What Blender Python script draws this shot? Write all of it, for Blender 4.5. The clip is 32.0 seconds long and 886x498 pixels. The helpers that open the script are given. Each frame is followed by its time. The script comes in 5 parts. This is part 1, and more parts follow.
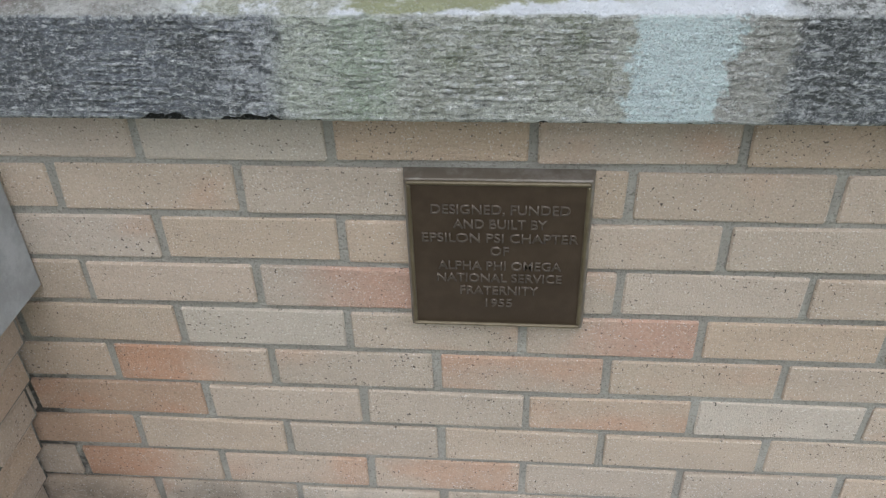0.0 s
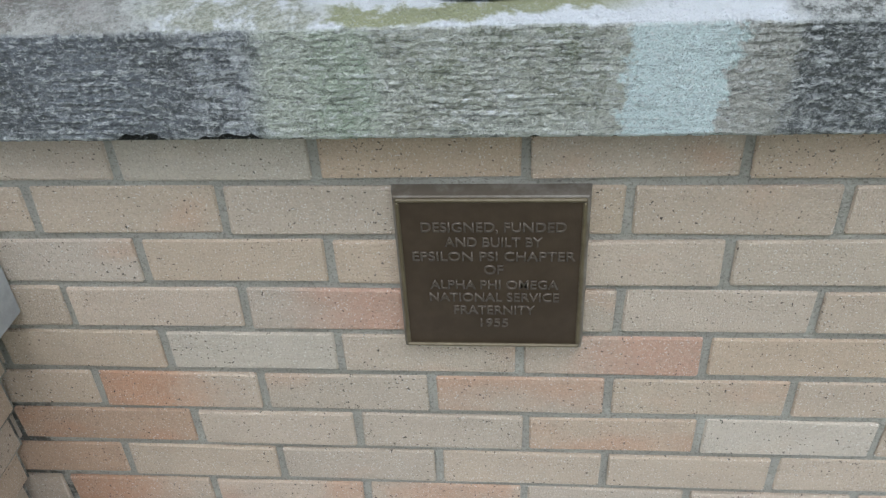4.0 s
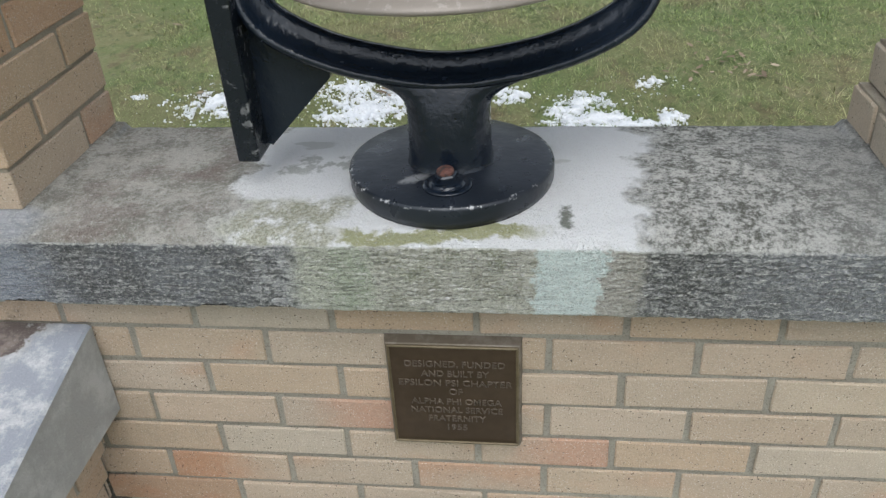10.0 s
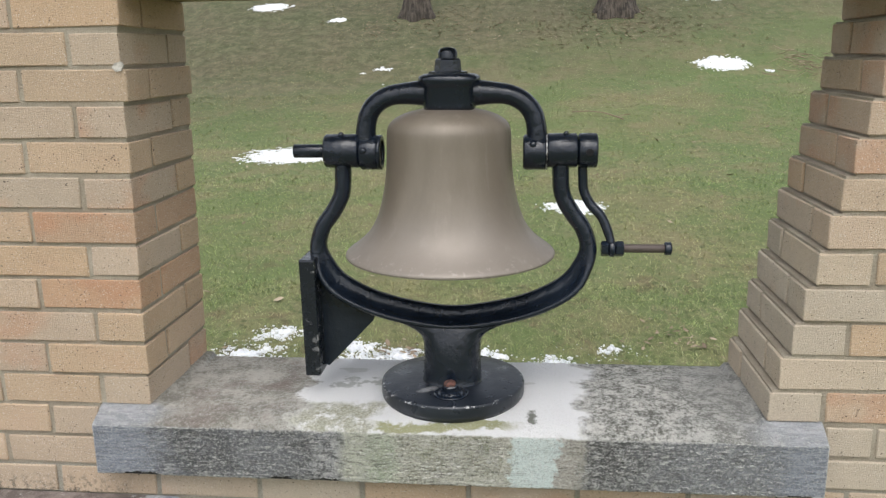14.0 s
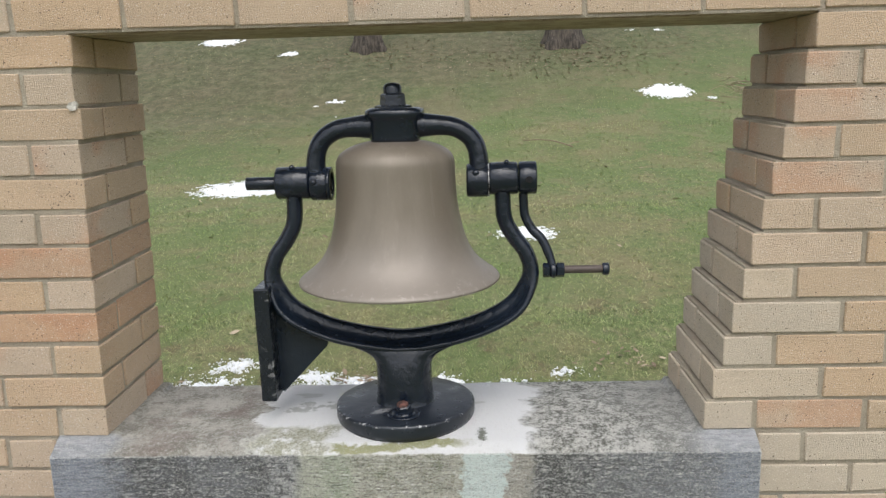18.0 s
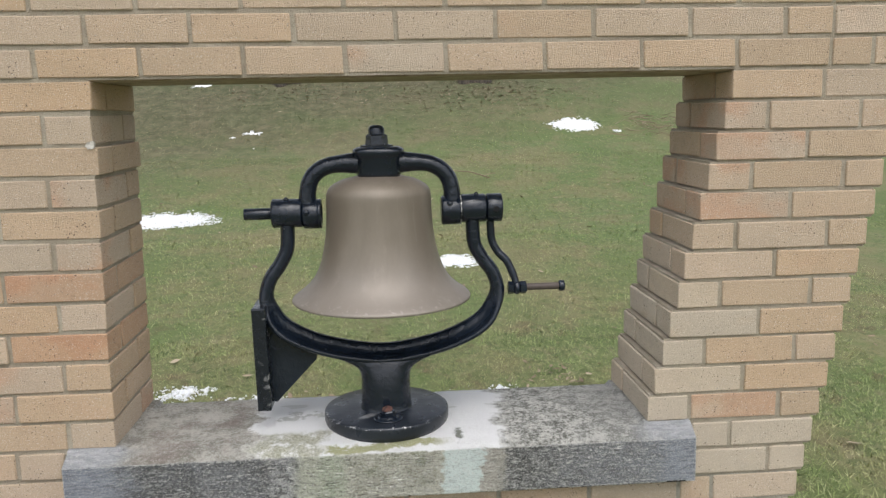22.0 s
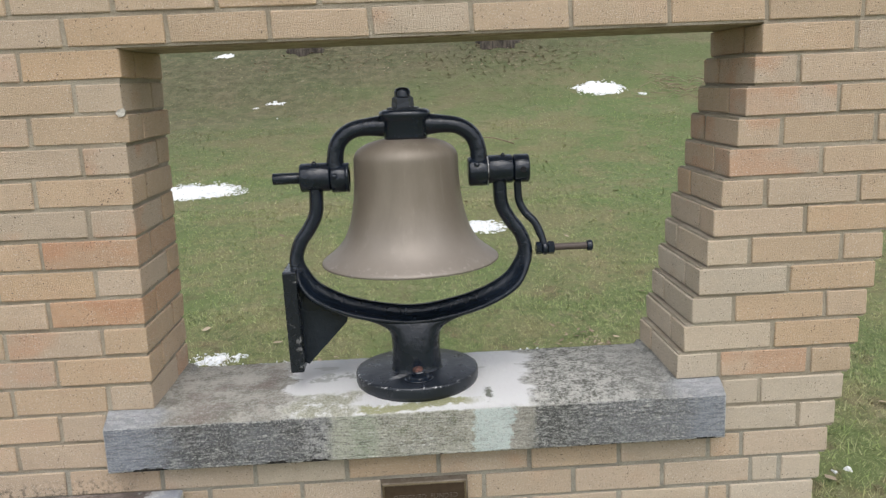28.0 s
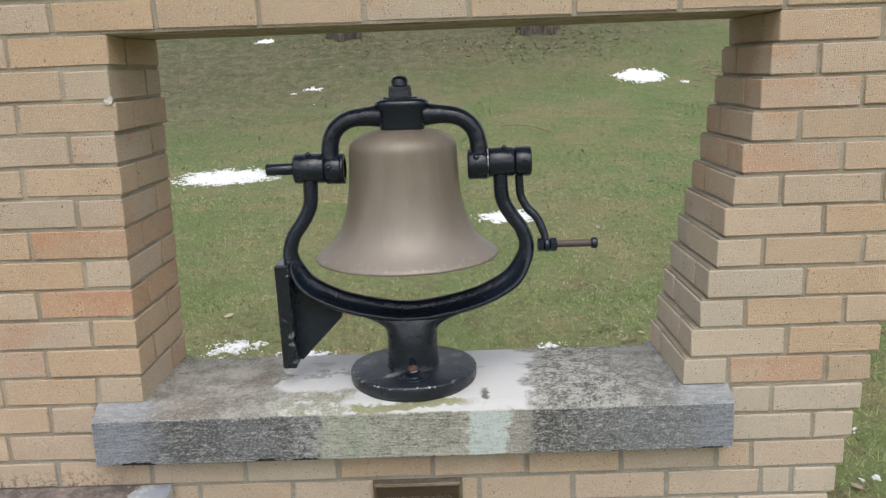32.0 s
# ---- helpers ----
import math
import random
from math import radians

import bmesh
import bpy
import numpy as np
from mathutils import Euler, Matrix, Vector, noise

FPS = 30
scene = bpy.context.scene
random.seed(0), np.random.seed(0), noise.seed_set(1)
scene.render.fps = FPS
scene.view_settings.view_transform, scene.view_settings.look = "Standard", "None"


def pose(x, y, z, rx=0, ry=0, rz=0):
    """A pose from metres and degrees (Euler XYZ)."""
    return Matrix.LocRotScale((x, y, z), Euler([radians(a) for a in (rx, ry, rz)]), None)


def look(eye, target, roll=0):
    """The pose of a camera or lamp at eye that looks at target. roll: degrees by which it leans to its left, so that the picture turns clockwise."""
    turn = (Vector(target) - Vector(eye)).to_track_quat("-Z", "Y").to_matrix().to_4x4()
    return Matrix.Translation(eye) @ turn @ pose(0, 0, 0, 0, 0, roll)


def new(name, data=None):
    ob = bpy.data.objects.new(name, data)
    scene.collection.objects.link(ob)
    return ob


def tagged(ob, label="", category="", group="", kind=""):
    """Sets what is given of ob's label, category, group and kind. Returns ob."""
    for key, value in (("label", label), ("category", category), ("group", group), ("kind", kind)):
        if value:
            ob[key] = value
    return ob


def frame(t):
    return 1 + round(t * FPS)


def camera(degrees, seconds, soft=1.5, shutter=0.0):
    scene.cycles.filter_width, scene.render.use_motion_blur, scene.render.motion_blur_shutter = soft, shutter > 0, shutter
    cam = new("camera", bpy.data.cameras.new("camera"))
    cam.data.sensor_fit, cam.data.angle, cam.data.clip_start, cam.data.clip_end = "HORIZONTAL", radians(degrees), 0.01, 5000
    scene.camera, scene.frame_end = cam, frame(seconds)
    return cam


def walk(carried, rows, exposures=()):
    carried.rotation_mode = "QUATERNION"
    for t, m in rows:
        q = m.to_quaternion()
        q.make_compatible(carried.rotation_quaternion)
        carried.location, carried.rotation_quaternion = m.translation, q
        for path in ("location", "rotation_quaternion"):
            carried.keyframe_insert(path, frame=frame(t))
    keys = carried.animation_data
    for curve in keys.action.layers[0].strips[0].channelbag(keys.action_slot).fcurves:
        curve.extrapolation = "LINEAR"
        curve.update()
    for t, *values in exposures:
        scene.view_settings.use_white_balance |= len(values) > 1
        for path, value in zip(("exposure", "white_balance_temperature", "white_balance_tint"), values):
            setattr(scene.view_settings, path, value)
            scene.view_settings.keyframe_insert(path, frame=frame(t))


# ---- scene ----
cam = camera(56.7, 32.0, soft=1.35)
PATH = [
    (0, (-0.019, -0.77, 1.079), (-0.181, 0.857, -0.073), -2.0),
    (0.5, (-0.039, -0.708, 1.065), (-0.132, 0.848, -0.189), -1.6),
    (1, (-0.044, -0.714, 1.047), (-0.173, 0.831, -0.216), -2.4),
    (1.5, (-0.017, -0.723, 1.037), (-0.184, 0.82, -0.223), -3.0),
    (2, (-0.01, -0.721, 1.039), (-0.215, 0.878, -0.144), -3.2),
    (2.5, (0.0, -0.716, 1.05), (-0.226, 0.871, -0.145), -3.9),
    (3, (-0.009, -0.727, 1.067), (-0.217, 0.878, -0.108), -3.9),
    (3.5, (-0.005, -0.731, 1.076), (-0.191, 0.898, -0.069), -3.4),
    (5.5, (-0.042, -0.708, 1.048), (-0.176, 0.913, -0.115), -3.3),
    (6, (-0.045, -0.7, 1.045), (-0.172, 0.907, -0.139), -2.8),
    (6.5, (-0.035, -0.704, 1.042), (-0.203, 0.902, -0.137), -3.6),
    (7, (-0.034, -0.705, 1.061), (-0.182, 0.93, -0.081), -4.1),
    (7.5, (-0.036, -0.7, 1.066), (-0.179, 0.909, -0.113), -2.8),
    (8, (-0.04, -0.69, 1.05), (-0.047, 0.888, -0.179), -0.6),
    (8.5, (-0.049, -0.696, 1.108), (-0.023, 0.836, -0.176), -1.2),
    (9, (-0.021, -0.738, 1.175), (0.024, 0.815, -0.085), -1.2),
    (9.3, (-0.001, -0.823, 1.187), (-0.053, 0.766, -0.027), -2.1),
    (9.5, (0.023, -0.877, 1.24), (-0.066, 0.812, 0.173), -1.6),
    (9.6, (0.064, -0.862, 1.299), (-0.09, 0.791, 0.183), -2.5),
    (9.8, (0.1, -0.91, 1.345), (-0.115, 0.75, 0.251), -3.3),
    (10, (0.092, -0.952, 1.407), (-0.138, 0.718, 0.332), -3.4),
    (10.2, (0.1, -0.99, 1.443), (-0.124, 0.697, 0.391), -2.9),
    (10.5, (0.041, -1.082, 1.469), (-0.055, 0.642, 0.46), -1.6),
    (10.8, (-0.005, -1.168, 1.51), (-0.082, 0.627, 0.631), -0.8),
    (11, (-0.031, -1.246, 1.511), (-0.043, 0.607, 0.76), -0.0),
    (11.3, (0.017, -1.293, 1.541), (-0.039, 0.605, 0.911), -0.3),
    (11.5, (0.036, -1.364, 1.535), (-0.041, 0.56, 0.996), 0.8),
    (12, (0.12, -1.428, 1.53), (0.018, 0.479, 0.937), 1.0),
    (12.5, (0.101, -1.455, 1.547), (-0.017, 0.468, 1.01), -0.6),
    (13, (0.086, -1.485, 1.542), (-0.048, 0.451, 1.056), -0.7),
    (13.5, (0.094, -1.492, 1.549), (-0.084, 0.445, 1.085), -1.1),
    (15.5, (0.116, -1.483, 1.493), (-0.053, 0.451, 1.014), 0.2),
    (16, (0.107, -1.469, 1.516), (0.027, 0.459, 0.991), -0.8),
    (16.5, (0.112, -1.476, 1.524), (-0.004, 0.466, 1.06), -1.6),
    (17, (0.115, -1.481, 1.53), (-0.008, 0.471, 1.109), -1.0),
    (17.5, (0.126, -1.515, 1.538), (-0.012, 0.443, 1.152), -0.7),
    (18, (0.127, -1.563, 1.547), (0.043, 0.396, 1.151), -1.6),
    (18.5, (0.014, -1.65, 1.554), (-0.019, 0.319, 1.207), -2.0),
    (18.7, (-0.037, -1.677, 1.537), (-0.033, 0.282, 1.136), -1.2),
    (19, (-0.046, -1.72, 1.537), (0.045, 0.218, 1.051), -1.2),
    (19.5, (0.017, -1.761, 1.557), (0.047, 0.195, 1.142), -0.8),
    (20, (0.092, -1.784, 1.56), (0.027, 0.187, 1.227), -0.0),
    (20.5, (0.114, -1.788, 1.566), (0.04, 0.187, 1.262), -0.7),
    (21, (0.095, -1.79, 1.575), (0.07, 0.189, 1.289), -0.7),
    (21.5, (0.043, -1.795, 1.58), (0.118, 0.182, 1.282), -1.3),
    (22, (-0.025, -1.795, 1.577), (0.113, 0.173, 1.248), -1.2),
    (22.5, (-0.059, -1.806, 1.56), (0.06, 0.146, 1.142), -1.6),
    (23, (-0.044, -1.797, 1.567), (0.048, 0.159, 1.158), -1.2),
    (23.5, (0.006, -1.79, 1.567), (0.058, 0.163, 1.143), -1.6),
    (24, (0.055, -1.781, 1.57), (0.034, 0.176, 1.158), -1.6),
    (24.5, (0.098, -1.749, 1.564), (-0.006, 0.203, 1.142), -0.9),
    (25, (0.122, -1.751, 1.564), (-0.025, 0.207, 1.181), -0.8),
    (25.5, (0.129, -1.779, 1.569), (-0.001, 0.181, 1.193), -1.1),
    (26, (0.132, -1.803, 1.563), (0.049, 0.155, 1.164), -1.0),
    (26.5, (0.111, -1.806, 1.562), (0.064, 0.148, 1.14), -0.6),
    (28.5, (-0.052, -1.808, 1.566), (0.04, 0.15, 1.166), -2.7),
    (29, (-0.04, -1.81, 1.569), (0.047, 0.148, 1.169), -2.4),
    (29.5, (0.005, -1.798, 1.568), (0.026, 0.158, 1.152), -2.8),
    (30, (0.055, -1.794, 1.575), (0.022, 0.17, 1.197), -2.1),
    (30.5, (0.105, -1.782, 1.563), (0.018, 0.176, 1.163), 0.1),
    (31, (0.135, -1.753, 1.553), (0.06, 0.2, 1.129), 0.2),
    (31.5, (0.124, -1.734, 1.555), (0.059, 0.217, 1.124), -1.2),
    (32, (0.069, -1.737, 1.565), (0.043, 0.216, 1.134), -2.1),
]
EXPOSURES = [(0, 0.14, 5750, 9), (1.5, 0.13, 5650, 8), (2.5, 0.23, 5580, 6), (3.5, 0.22, 5590, 6), (5.5, 0.15, 5630, 7), (7, 0.14, 5640, 7), (8, 0.13, 5640, 9), (9, 0.08, 5640, 7), (9.5, 0.15, 5950, 8), (10.5, 0.22, 6220, 7), (11, 0.31, 6300, 7), (12, 0.39, 6450, 10), (18, 0.38, 6450, 10), (21, 0.33, 6450, 10.5), (26, 0.29, 6450, 10.5), (32, 0.29, 6480, 10.5)]
walk(cam, [(t, look(eye, target, roll)) for t, eye, target, roll in PATH], EXPOSURES)

# ---- world and light: overcast winter sky ----
world = bpy.data.worlds.new("overcast")
scene.world = world
world.use_nodes = True
wn, wl = world.node_tree.nodes, world.node_tree.links
sky = wn.new("ShaderNodeTexSky")
sky.sky_type, sky.sun_disc = "NISHITA", False
sky.sun_elevation, sky.sun_rotation = radians(60), radians(174)
sky.air_density, sky.dust_density = 1.0, 3.0
grey = wn.new("ShaderNodeHueSaturation")
grey.inputs["Saturation"].default_value = 0.3
wl.new(sky.outputs[0], grey.inputs["Color"])
wl.new(grey.outputs[0], wn["Background"].inputs[0])
wn["Background"].inputs[1].default_value = 0.17
sun = new("sun", bpy.data.lights.new("sun", "SUN"))
sun.data.energy, sun.data.angle, sun.data.color = 1.0, radians(60), (1.0, 0.98, 0.955)
sun.matrix_world = look((0.6, -5.4, 9.5), (0, 0, 0))

# ---- plan ----
C = 0.0677           # height of a brick course
ZS = 0.71            # underside of the sill; course 0 starts here
BL, BW, BH, J = 0.2045, 0.0955, 0.0588, 0.0102   # brick and joint
D = BL + J + BW      # wall thickness
JL = -0.642          # left jamb
LEFT = -1.42         # far end of the left pier
N0, NTOP = -12, 20   # lowest and highest course
NL = 14              # course that bridges the opening


def course_z(n):
    return ZS + n * C


def jamb_left(n):
    return JL + 0.0011 * (n - 4)


def jamb_right(n):
    return 0.574 + 0.0160 * (n - 2)


def outer_right(n):
    return 0.990 + 0.0150 * (n - 2)


GY = (-400, 0.3, 2.3, 8, 12, 15, 18, 25, 60, 500)
GZ = (-0.015, -0.012, 0.155, 0.5, 1.12, 2.02, 2.95, 4.6, 7.0, 7.0)


def lawn_z(x, y):
    """Height of the lawn: level at the monument, rising into a bank behind it."""
    base = sum(np.interp(y + d, GY, GZ) for d in (-0.5, -0.25, 0.0, 0.25, 0.5)) / 5 if y > 0.9 else np.interp(y, GY, GZ)
    if y > 0.6:
        base += 0.02 * min(1, (y - 0.6) / 3) * noise.noise(Vector((x * 0.6, y * 0.6, 0)))
    return float(base)


# ---- helpers ----
def mesh_from(bm, name="m", smooth=False):
    me = bpy.data.meshes.new(name)
    bm.normal_update()
    if smooth:
        for fc in bm.faces:
            fc.smooth = True
    bm.to_mesh(me)
    bm.free()
    return me


def part(name, bm, material, parent=None, label="", smooth=False):
    ob = new(name, mesh_from(bm, name, smooth))
    ob.data.materials.append(material)
    if parent is not None:
        ob.parent = parent
        ob.matrix_parent_inverse = parent.matrix_world.inverted()
    if label:
        ob["label"] = label
    return ob


def empty(name, at=(0, 0, 0)):
    ob = new(name)
    ob.location = at
    bpy.context.view_layer.update()
    return ob


def box(bm, x0, x1, y0, y1, z0, z1, bevel=0.0, seg=1):
    r = bmesh.ops.create_cube(bm, size=1)
    for v in r["verts"]:
        v.co = Vector(((x0 + x1) / 2 + v.co.x * (x1 - x0), (y0 + y1) / 2 + v.co.y * (y1 - y0), (z0 + z1) / 2 + v.co.z * (z1 - z0)))
    if bevel:
        es = list({e for v in r["verts"] for e in v.link_edges})
        bmesh.ops.bevel(bm, geom=es, offset=bevel, segments=seg, affect="EDGES", profile=0.6)
    return bm


def lathe(bm, profile, seg=48, centre=(0, 0), closed=False):
    """Turn a profile of (radius, z) round the upright line through centre."""
    rings = []
    for r, z in profile:
        if r < 1e-5:
            rings.append([bm.verts.new((centre[0], centre[1], z))])
        else:
            rings.append([bm.verts.new((centre[0] + r * math.cos(2 * math.pi * k / seg), centre[1] + r * math.sin(2 * math.pi * k / seg), z)) for k in range(seg)])
    pairs = list(zip(rings, rings[1:])) + ([(rings[-1], rings[0])] if closed else [])
    for a, b in pairs:
        for k in range(seg):
            q = [a[k % len(a)], a[(k + 1) % len(a)], b[(k + 1) % len(b)], b[k % len(b)]]
            q = list(dict.fromkeys(q))
            if len(q) > 2:
                bm.faces.new(q)
    bmesh.ops.recalc_face_normals(bm, faces=bm.faces)
    return bm


def tube(bm, pts, radii, seg=14, squash=1.0):
    """A bar along pts; radii one number or one for each point; squash widens it in y."""
    pts = [Vector(p) for p in pts]
    if not isinstance(radii, (list, tuple)):
        radii = [radii] * len(pts)
    rings, side = [], Vector((0, 1, 0))
    for i, p in enumerate(pts):
        t = (pts[min(i + 1, len(pts) - 1)] - pts[max(i - 1, 0)]).normalized()
        if abs(t.dot(side)) > 0.95:
            side = Vector((1, 0, 0))
        v = (side - t * side.dot(t)).normalized()
        u = v.cross(t)
        rings.append([bm.verts.new(p + radii[i] * (math.cos(a) * u + squash * math.sin(a) * v)) for a in (2 * math.pi * k / seg for k in range(seg))])
    for a, b in zip(rings, rings[1:]):
        for k in range(seg):
            bm.faces.new((a[k], a[(k + 1) % seg], b[(k + 1) % seg], b[k]))
    bm.faces.new(rings[0][::-1])
    bm.faces.new(rings[-1])
    bmesh.ops.recalc_face_normals(bm, faces=bm.faces)
    return bm


def spline(pts, steps=6):
    """A smooth line through pts."""
    out, P = [], [Vector(p) for p in pts]
    for i in range(len(P) - 1):
        a, b, c, d = P[max(i - 1, 0)], P[i], P[i + 1], P[min(i + 2, len(P) - 1)]
        for k in range(steps):
            t = k / steps
            out.append(0.5 * (2 * b + (c - a) * t + (2 * a - 5 * b + 4 * c - d) * t * t + (3 * b - a - 3 * c + d) * t ** 3))
    return out + [P[-1]]


def rod_x(bm, x0, x1, y, z, r, seg=24, edge=0.002):
    """A round bar along x with eased ends."""
    return tube(bm, [(x0, y, z), (x0 + edge * 0.4, y, z), (x0 + edge, y, z), (x1 - edge, y, z), (x1 - edge * 0.4, y, z), (x1, y, z)], [r - edge, r - edge * 0.35, r, r, r - edge * 0.35, r - edge], seg)


# ---- materials ----
class Mat:
    """A node material under construction."""

    def __init__(self, name, rough=0.8, metal=0.0):
        self.m = bpy.data.materials.new(name)
        self.m.use_nodes = True
        self.t = self.m.node_tree
        self.b = self.t.nodes["Principled BSDF"]
        self.b.inputs["Roughness"].default_value = rough
        self.b.inputs["Metallic"].default_value = metal
        self.tc = self.t.nodes.new("ShaderNodeTexCoord")
        self.pos = self.tc.outputs["Object"]

    def put(self, node, **inputs):
        n = self.t.nodes.new(node)
        for k, v in inputs.items():
            self.wire(n.inputs[k.replace("_", " ")], v)
        return n

    def wire(self, socket, v):
        if hasattr(v, "is_output"):
            self.t.links.new(v, socket)
        elif isinstance(v, tuple) and len(v) == 3 and socket.type == "RGBA":
            socket.default_value = (*v, 1)
        else:
            socket.default_value = v

    def math(self, op, a, b=0.0, clamp=False):
        n = self.t.nodes.new("ShaderNodeMath")
        n.operation, n.use_clamp = op, clamp
        self.wire(n.inputs[0], a)
        self.wire(n.inputs[1], b)
        return n.outputs[0]

    def vmath(self, op, a, b):
        n = self.t.nodes.new("ShaderNodeVectorMath")
        n.operation = op
        self.wire(n.inputs[0], a)
        self.wire(n.inputs[1], b)
        return n.outputs[0]

    def noise(self, scale, detail=4.0, rough=0.6, vec=None, stretch=None, distortion=0.0):
        v = vec or self.pos
        if stretch:
            v = self.vmath("MULTIPLY", v, stretch)
        return self.put("ShaderNodeTexNoise", Vector=v, Scale=scale, Detail=detail, Roughness=rough, Distortion=distortion).outputs["Fac"]

    def ramp(self, fac, *stops, ease="LINEAR"):
        n = self.t.nodes.new("ShaderNodeValToRGB")
        n.color_ramp.interpolation = ease
        e = n.color_ramp.elements
        while len(e) < len(stops):
            e.new(0.5)
        for s, (p, c) in zip(e, stops):
            s.position = p
            s.color = (c, c, c, 1) if isinstance(c, (int, float)) else (*c, 1)
        self.wire(n.inputs[0], fac)
        return n.outputs[0]

    def step(self, v, a, b):
        """0 below a, 1 above b."""
        n = self.put("ShaderNodeMapRange", Value=v)
        n.interpolation_type = "SMOOTHSTEP"
        n.inputs["From Min"].default_value, n.inputs["From Max"].default_value = a, b
        return n.outputs[0]

    def mix(self, fac, a, b, blend="MIX"):
        n = self.t.nodes.new("ShaderNodeMix")
        n.data_type, n.blend_type = "RGBA", blend
        self.wire(n.inputs[0], fac)
        self.wire(n.inputs[6], a)
        self.wire(n.inputs[7], b)
        return n.outputs[2]

    def bump(self, height, dist=0.002, strength=1.0):
        n = self.put("ShaderNodeBump", Height=height)
        n.inputs["Distance"].default_value, n.inputs["Strength"].default_value = dist, strength
        prev = self.b.inputs["Normal"].links
        if prev:
            self.t.links.new(prev[0].from_socket, n.inputs["Normal"])
        self.t.links.new(n.outputs[0], self.b.inputs["Normal"])

    def colour(self, c):
        self.wire(self.b.inputs["Base Color"], c)

    def rough(self, r):
        self.wire(self.b.inputs["Roughness"], r)

    def xyz(self):
        return self.put("ShaderNodeSeparateXYZ", Vector=self.pos).outputs


def brick_material(name, body, flash, share, side=0):
    """Wire-cut buff brick: body tone, a flashed tone over a share of the face, dark iron spots."""
    m = Mat(name, 0.88)
    rnd = m.put("ShaderNodeObjectInfo").outputs["Random"]
    off = m.put("ShaderNodeCombineXYZ", X=m.math("MULTIPLY", rnd, 91.0), Y=m.math("MULTIPLY", rnd, 37.0), Z=m.math("MULTIPLY", rnd, 53.0)).outputs[0]
    v = m.vmath("ADD", m.pos, off)
    rnd2 = m.math("FRACT", m.math("MULTIPLY", rnd, 17.3))
    tone = m.ramp(rnd2, (0.0, tuple(x * 0.93 for x in body)), (0.35, body), (0.65, (body[0] * 1.03, body[1] * 0.97, body[2] * 0.9)), (1.0, (body[0] * 1.06, body[1] * 1.07, body[2] * 1.1)))
    patch = m.step(m.noise(7.0, 2.0, 0.5, v, (1, 1, 1.5)), 0.66 - share * 0.3, 0.86 - share * 0.3)
    if side:
        ramp = m.math("MULTIPLY", m.xyz()[0], side * 9.0)
        patch = m.step(m.math("ADD", ramp, m.math("MULTIPLY", m.math("SUBTRACT", m.noise(22.0, 5.0, 0.65, v), 0.5), 1.1)), -0.75, 0.35)
    col = m.mix(m.math("MULTIPLY", patch, 0.75), tone, flash)
    cloud = m.noise(26.0, 5.0, 0.65, v)
    col = m.mix(m.math("MULTIPLY", m.step(cloud, 0.42, 0.75), 0.3), col, tuple(x * 0.72 for x in body))
    grain = m.noise(330.0, 4.0, 0.75, v)
    col = m.mix(m.math("MULTIPLY", m.step(grain, 0.50, 0.66), 0.34), col, tuple(min(1.0, x * 1.35) for x in body))
    col = m.mix(m.math("MULTIPLY", m.math("SUBTRACT", 1.0, m.step(grain, 0.34, 0.47)), 0.32), col, tuple(x * 0.5 for x in body))
    drag = m.noise(70.0, 4.0, 0.65, v, (0.3, 0.3, 4.0))
    col = m.mix(m.math("MULTIPLY", m.step(drag, 0.54, 0.72), 0.10), col, (0.24, 0.18, 0.13))
    spots = m.noise(260.0, 1.5, 0.5, m.vmath("ADD", v, (7.0, 3.0, 1.0)))
    keep = m.step(m.noise(24.0, 2.0, 0.5, v), 0.40, 0.52)
    dot = m.math("MULTIPLY", m.step(spots, 0.675, 0.71), keep)
    col = m.mix(m.math("MULTIPLY", dot, 0.9), col, (0.05, 0.035, 0.025))
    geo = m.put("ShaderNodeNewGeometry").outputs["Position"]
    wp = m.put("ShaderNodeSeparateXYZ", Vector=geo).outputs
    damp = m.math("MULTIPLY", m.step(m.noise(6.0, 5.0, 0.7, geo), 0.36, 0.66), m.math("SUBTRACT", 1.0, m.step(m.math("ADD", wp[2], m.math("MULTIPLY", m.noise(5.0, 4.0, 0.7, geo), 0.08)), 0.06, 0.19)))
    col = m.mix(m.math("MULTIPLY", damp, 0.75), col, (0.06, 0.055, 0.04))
    drip = m.math("MULTIPLY", m.math("SUBTRACT", 1.0, m.step(wp[0], -0.80, -0.66)), m.math("MULTIPLY", m.step(wp[2], 0.60, 0.64), m.math("SUBTRACT", 1.0, m.step(wp[2], 0.655, 0.70))))
    col = m.mix(m.math("MULTIPLY", m.math("MULTIPLY", drip, m.step(m.noise(70.0, 5.0, 0.75, geo), 0.48, 0.60)), 0.7), col, (0.07, 0.065, 0.05))
    # tiny pale dots: glints off the pitted face, painted on
    col = m.mix(m.math("MULTIPLY", m.step(m.noise(470.0, 1.0, 0.5, m.vmath("ADD", v, (3.0, 8.0, 5.0))), 0.655, 0.70), 0.6), col, (0.82, 0.78, 0.70))
    m.colour(col)
    m.bump(drag, 0.0020, 0.35)
    fleck = m.noise(520.0, 1.0, 0.5, v)
    m.bump(fleck, 0.0030, 0.8)
    m.bump(grain, 0.0030, 0.8)
    m.bump(m.math("SUBTRACT", 1.0, dot), 0.0012, 0.5)
    return m.m


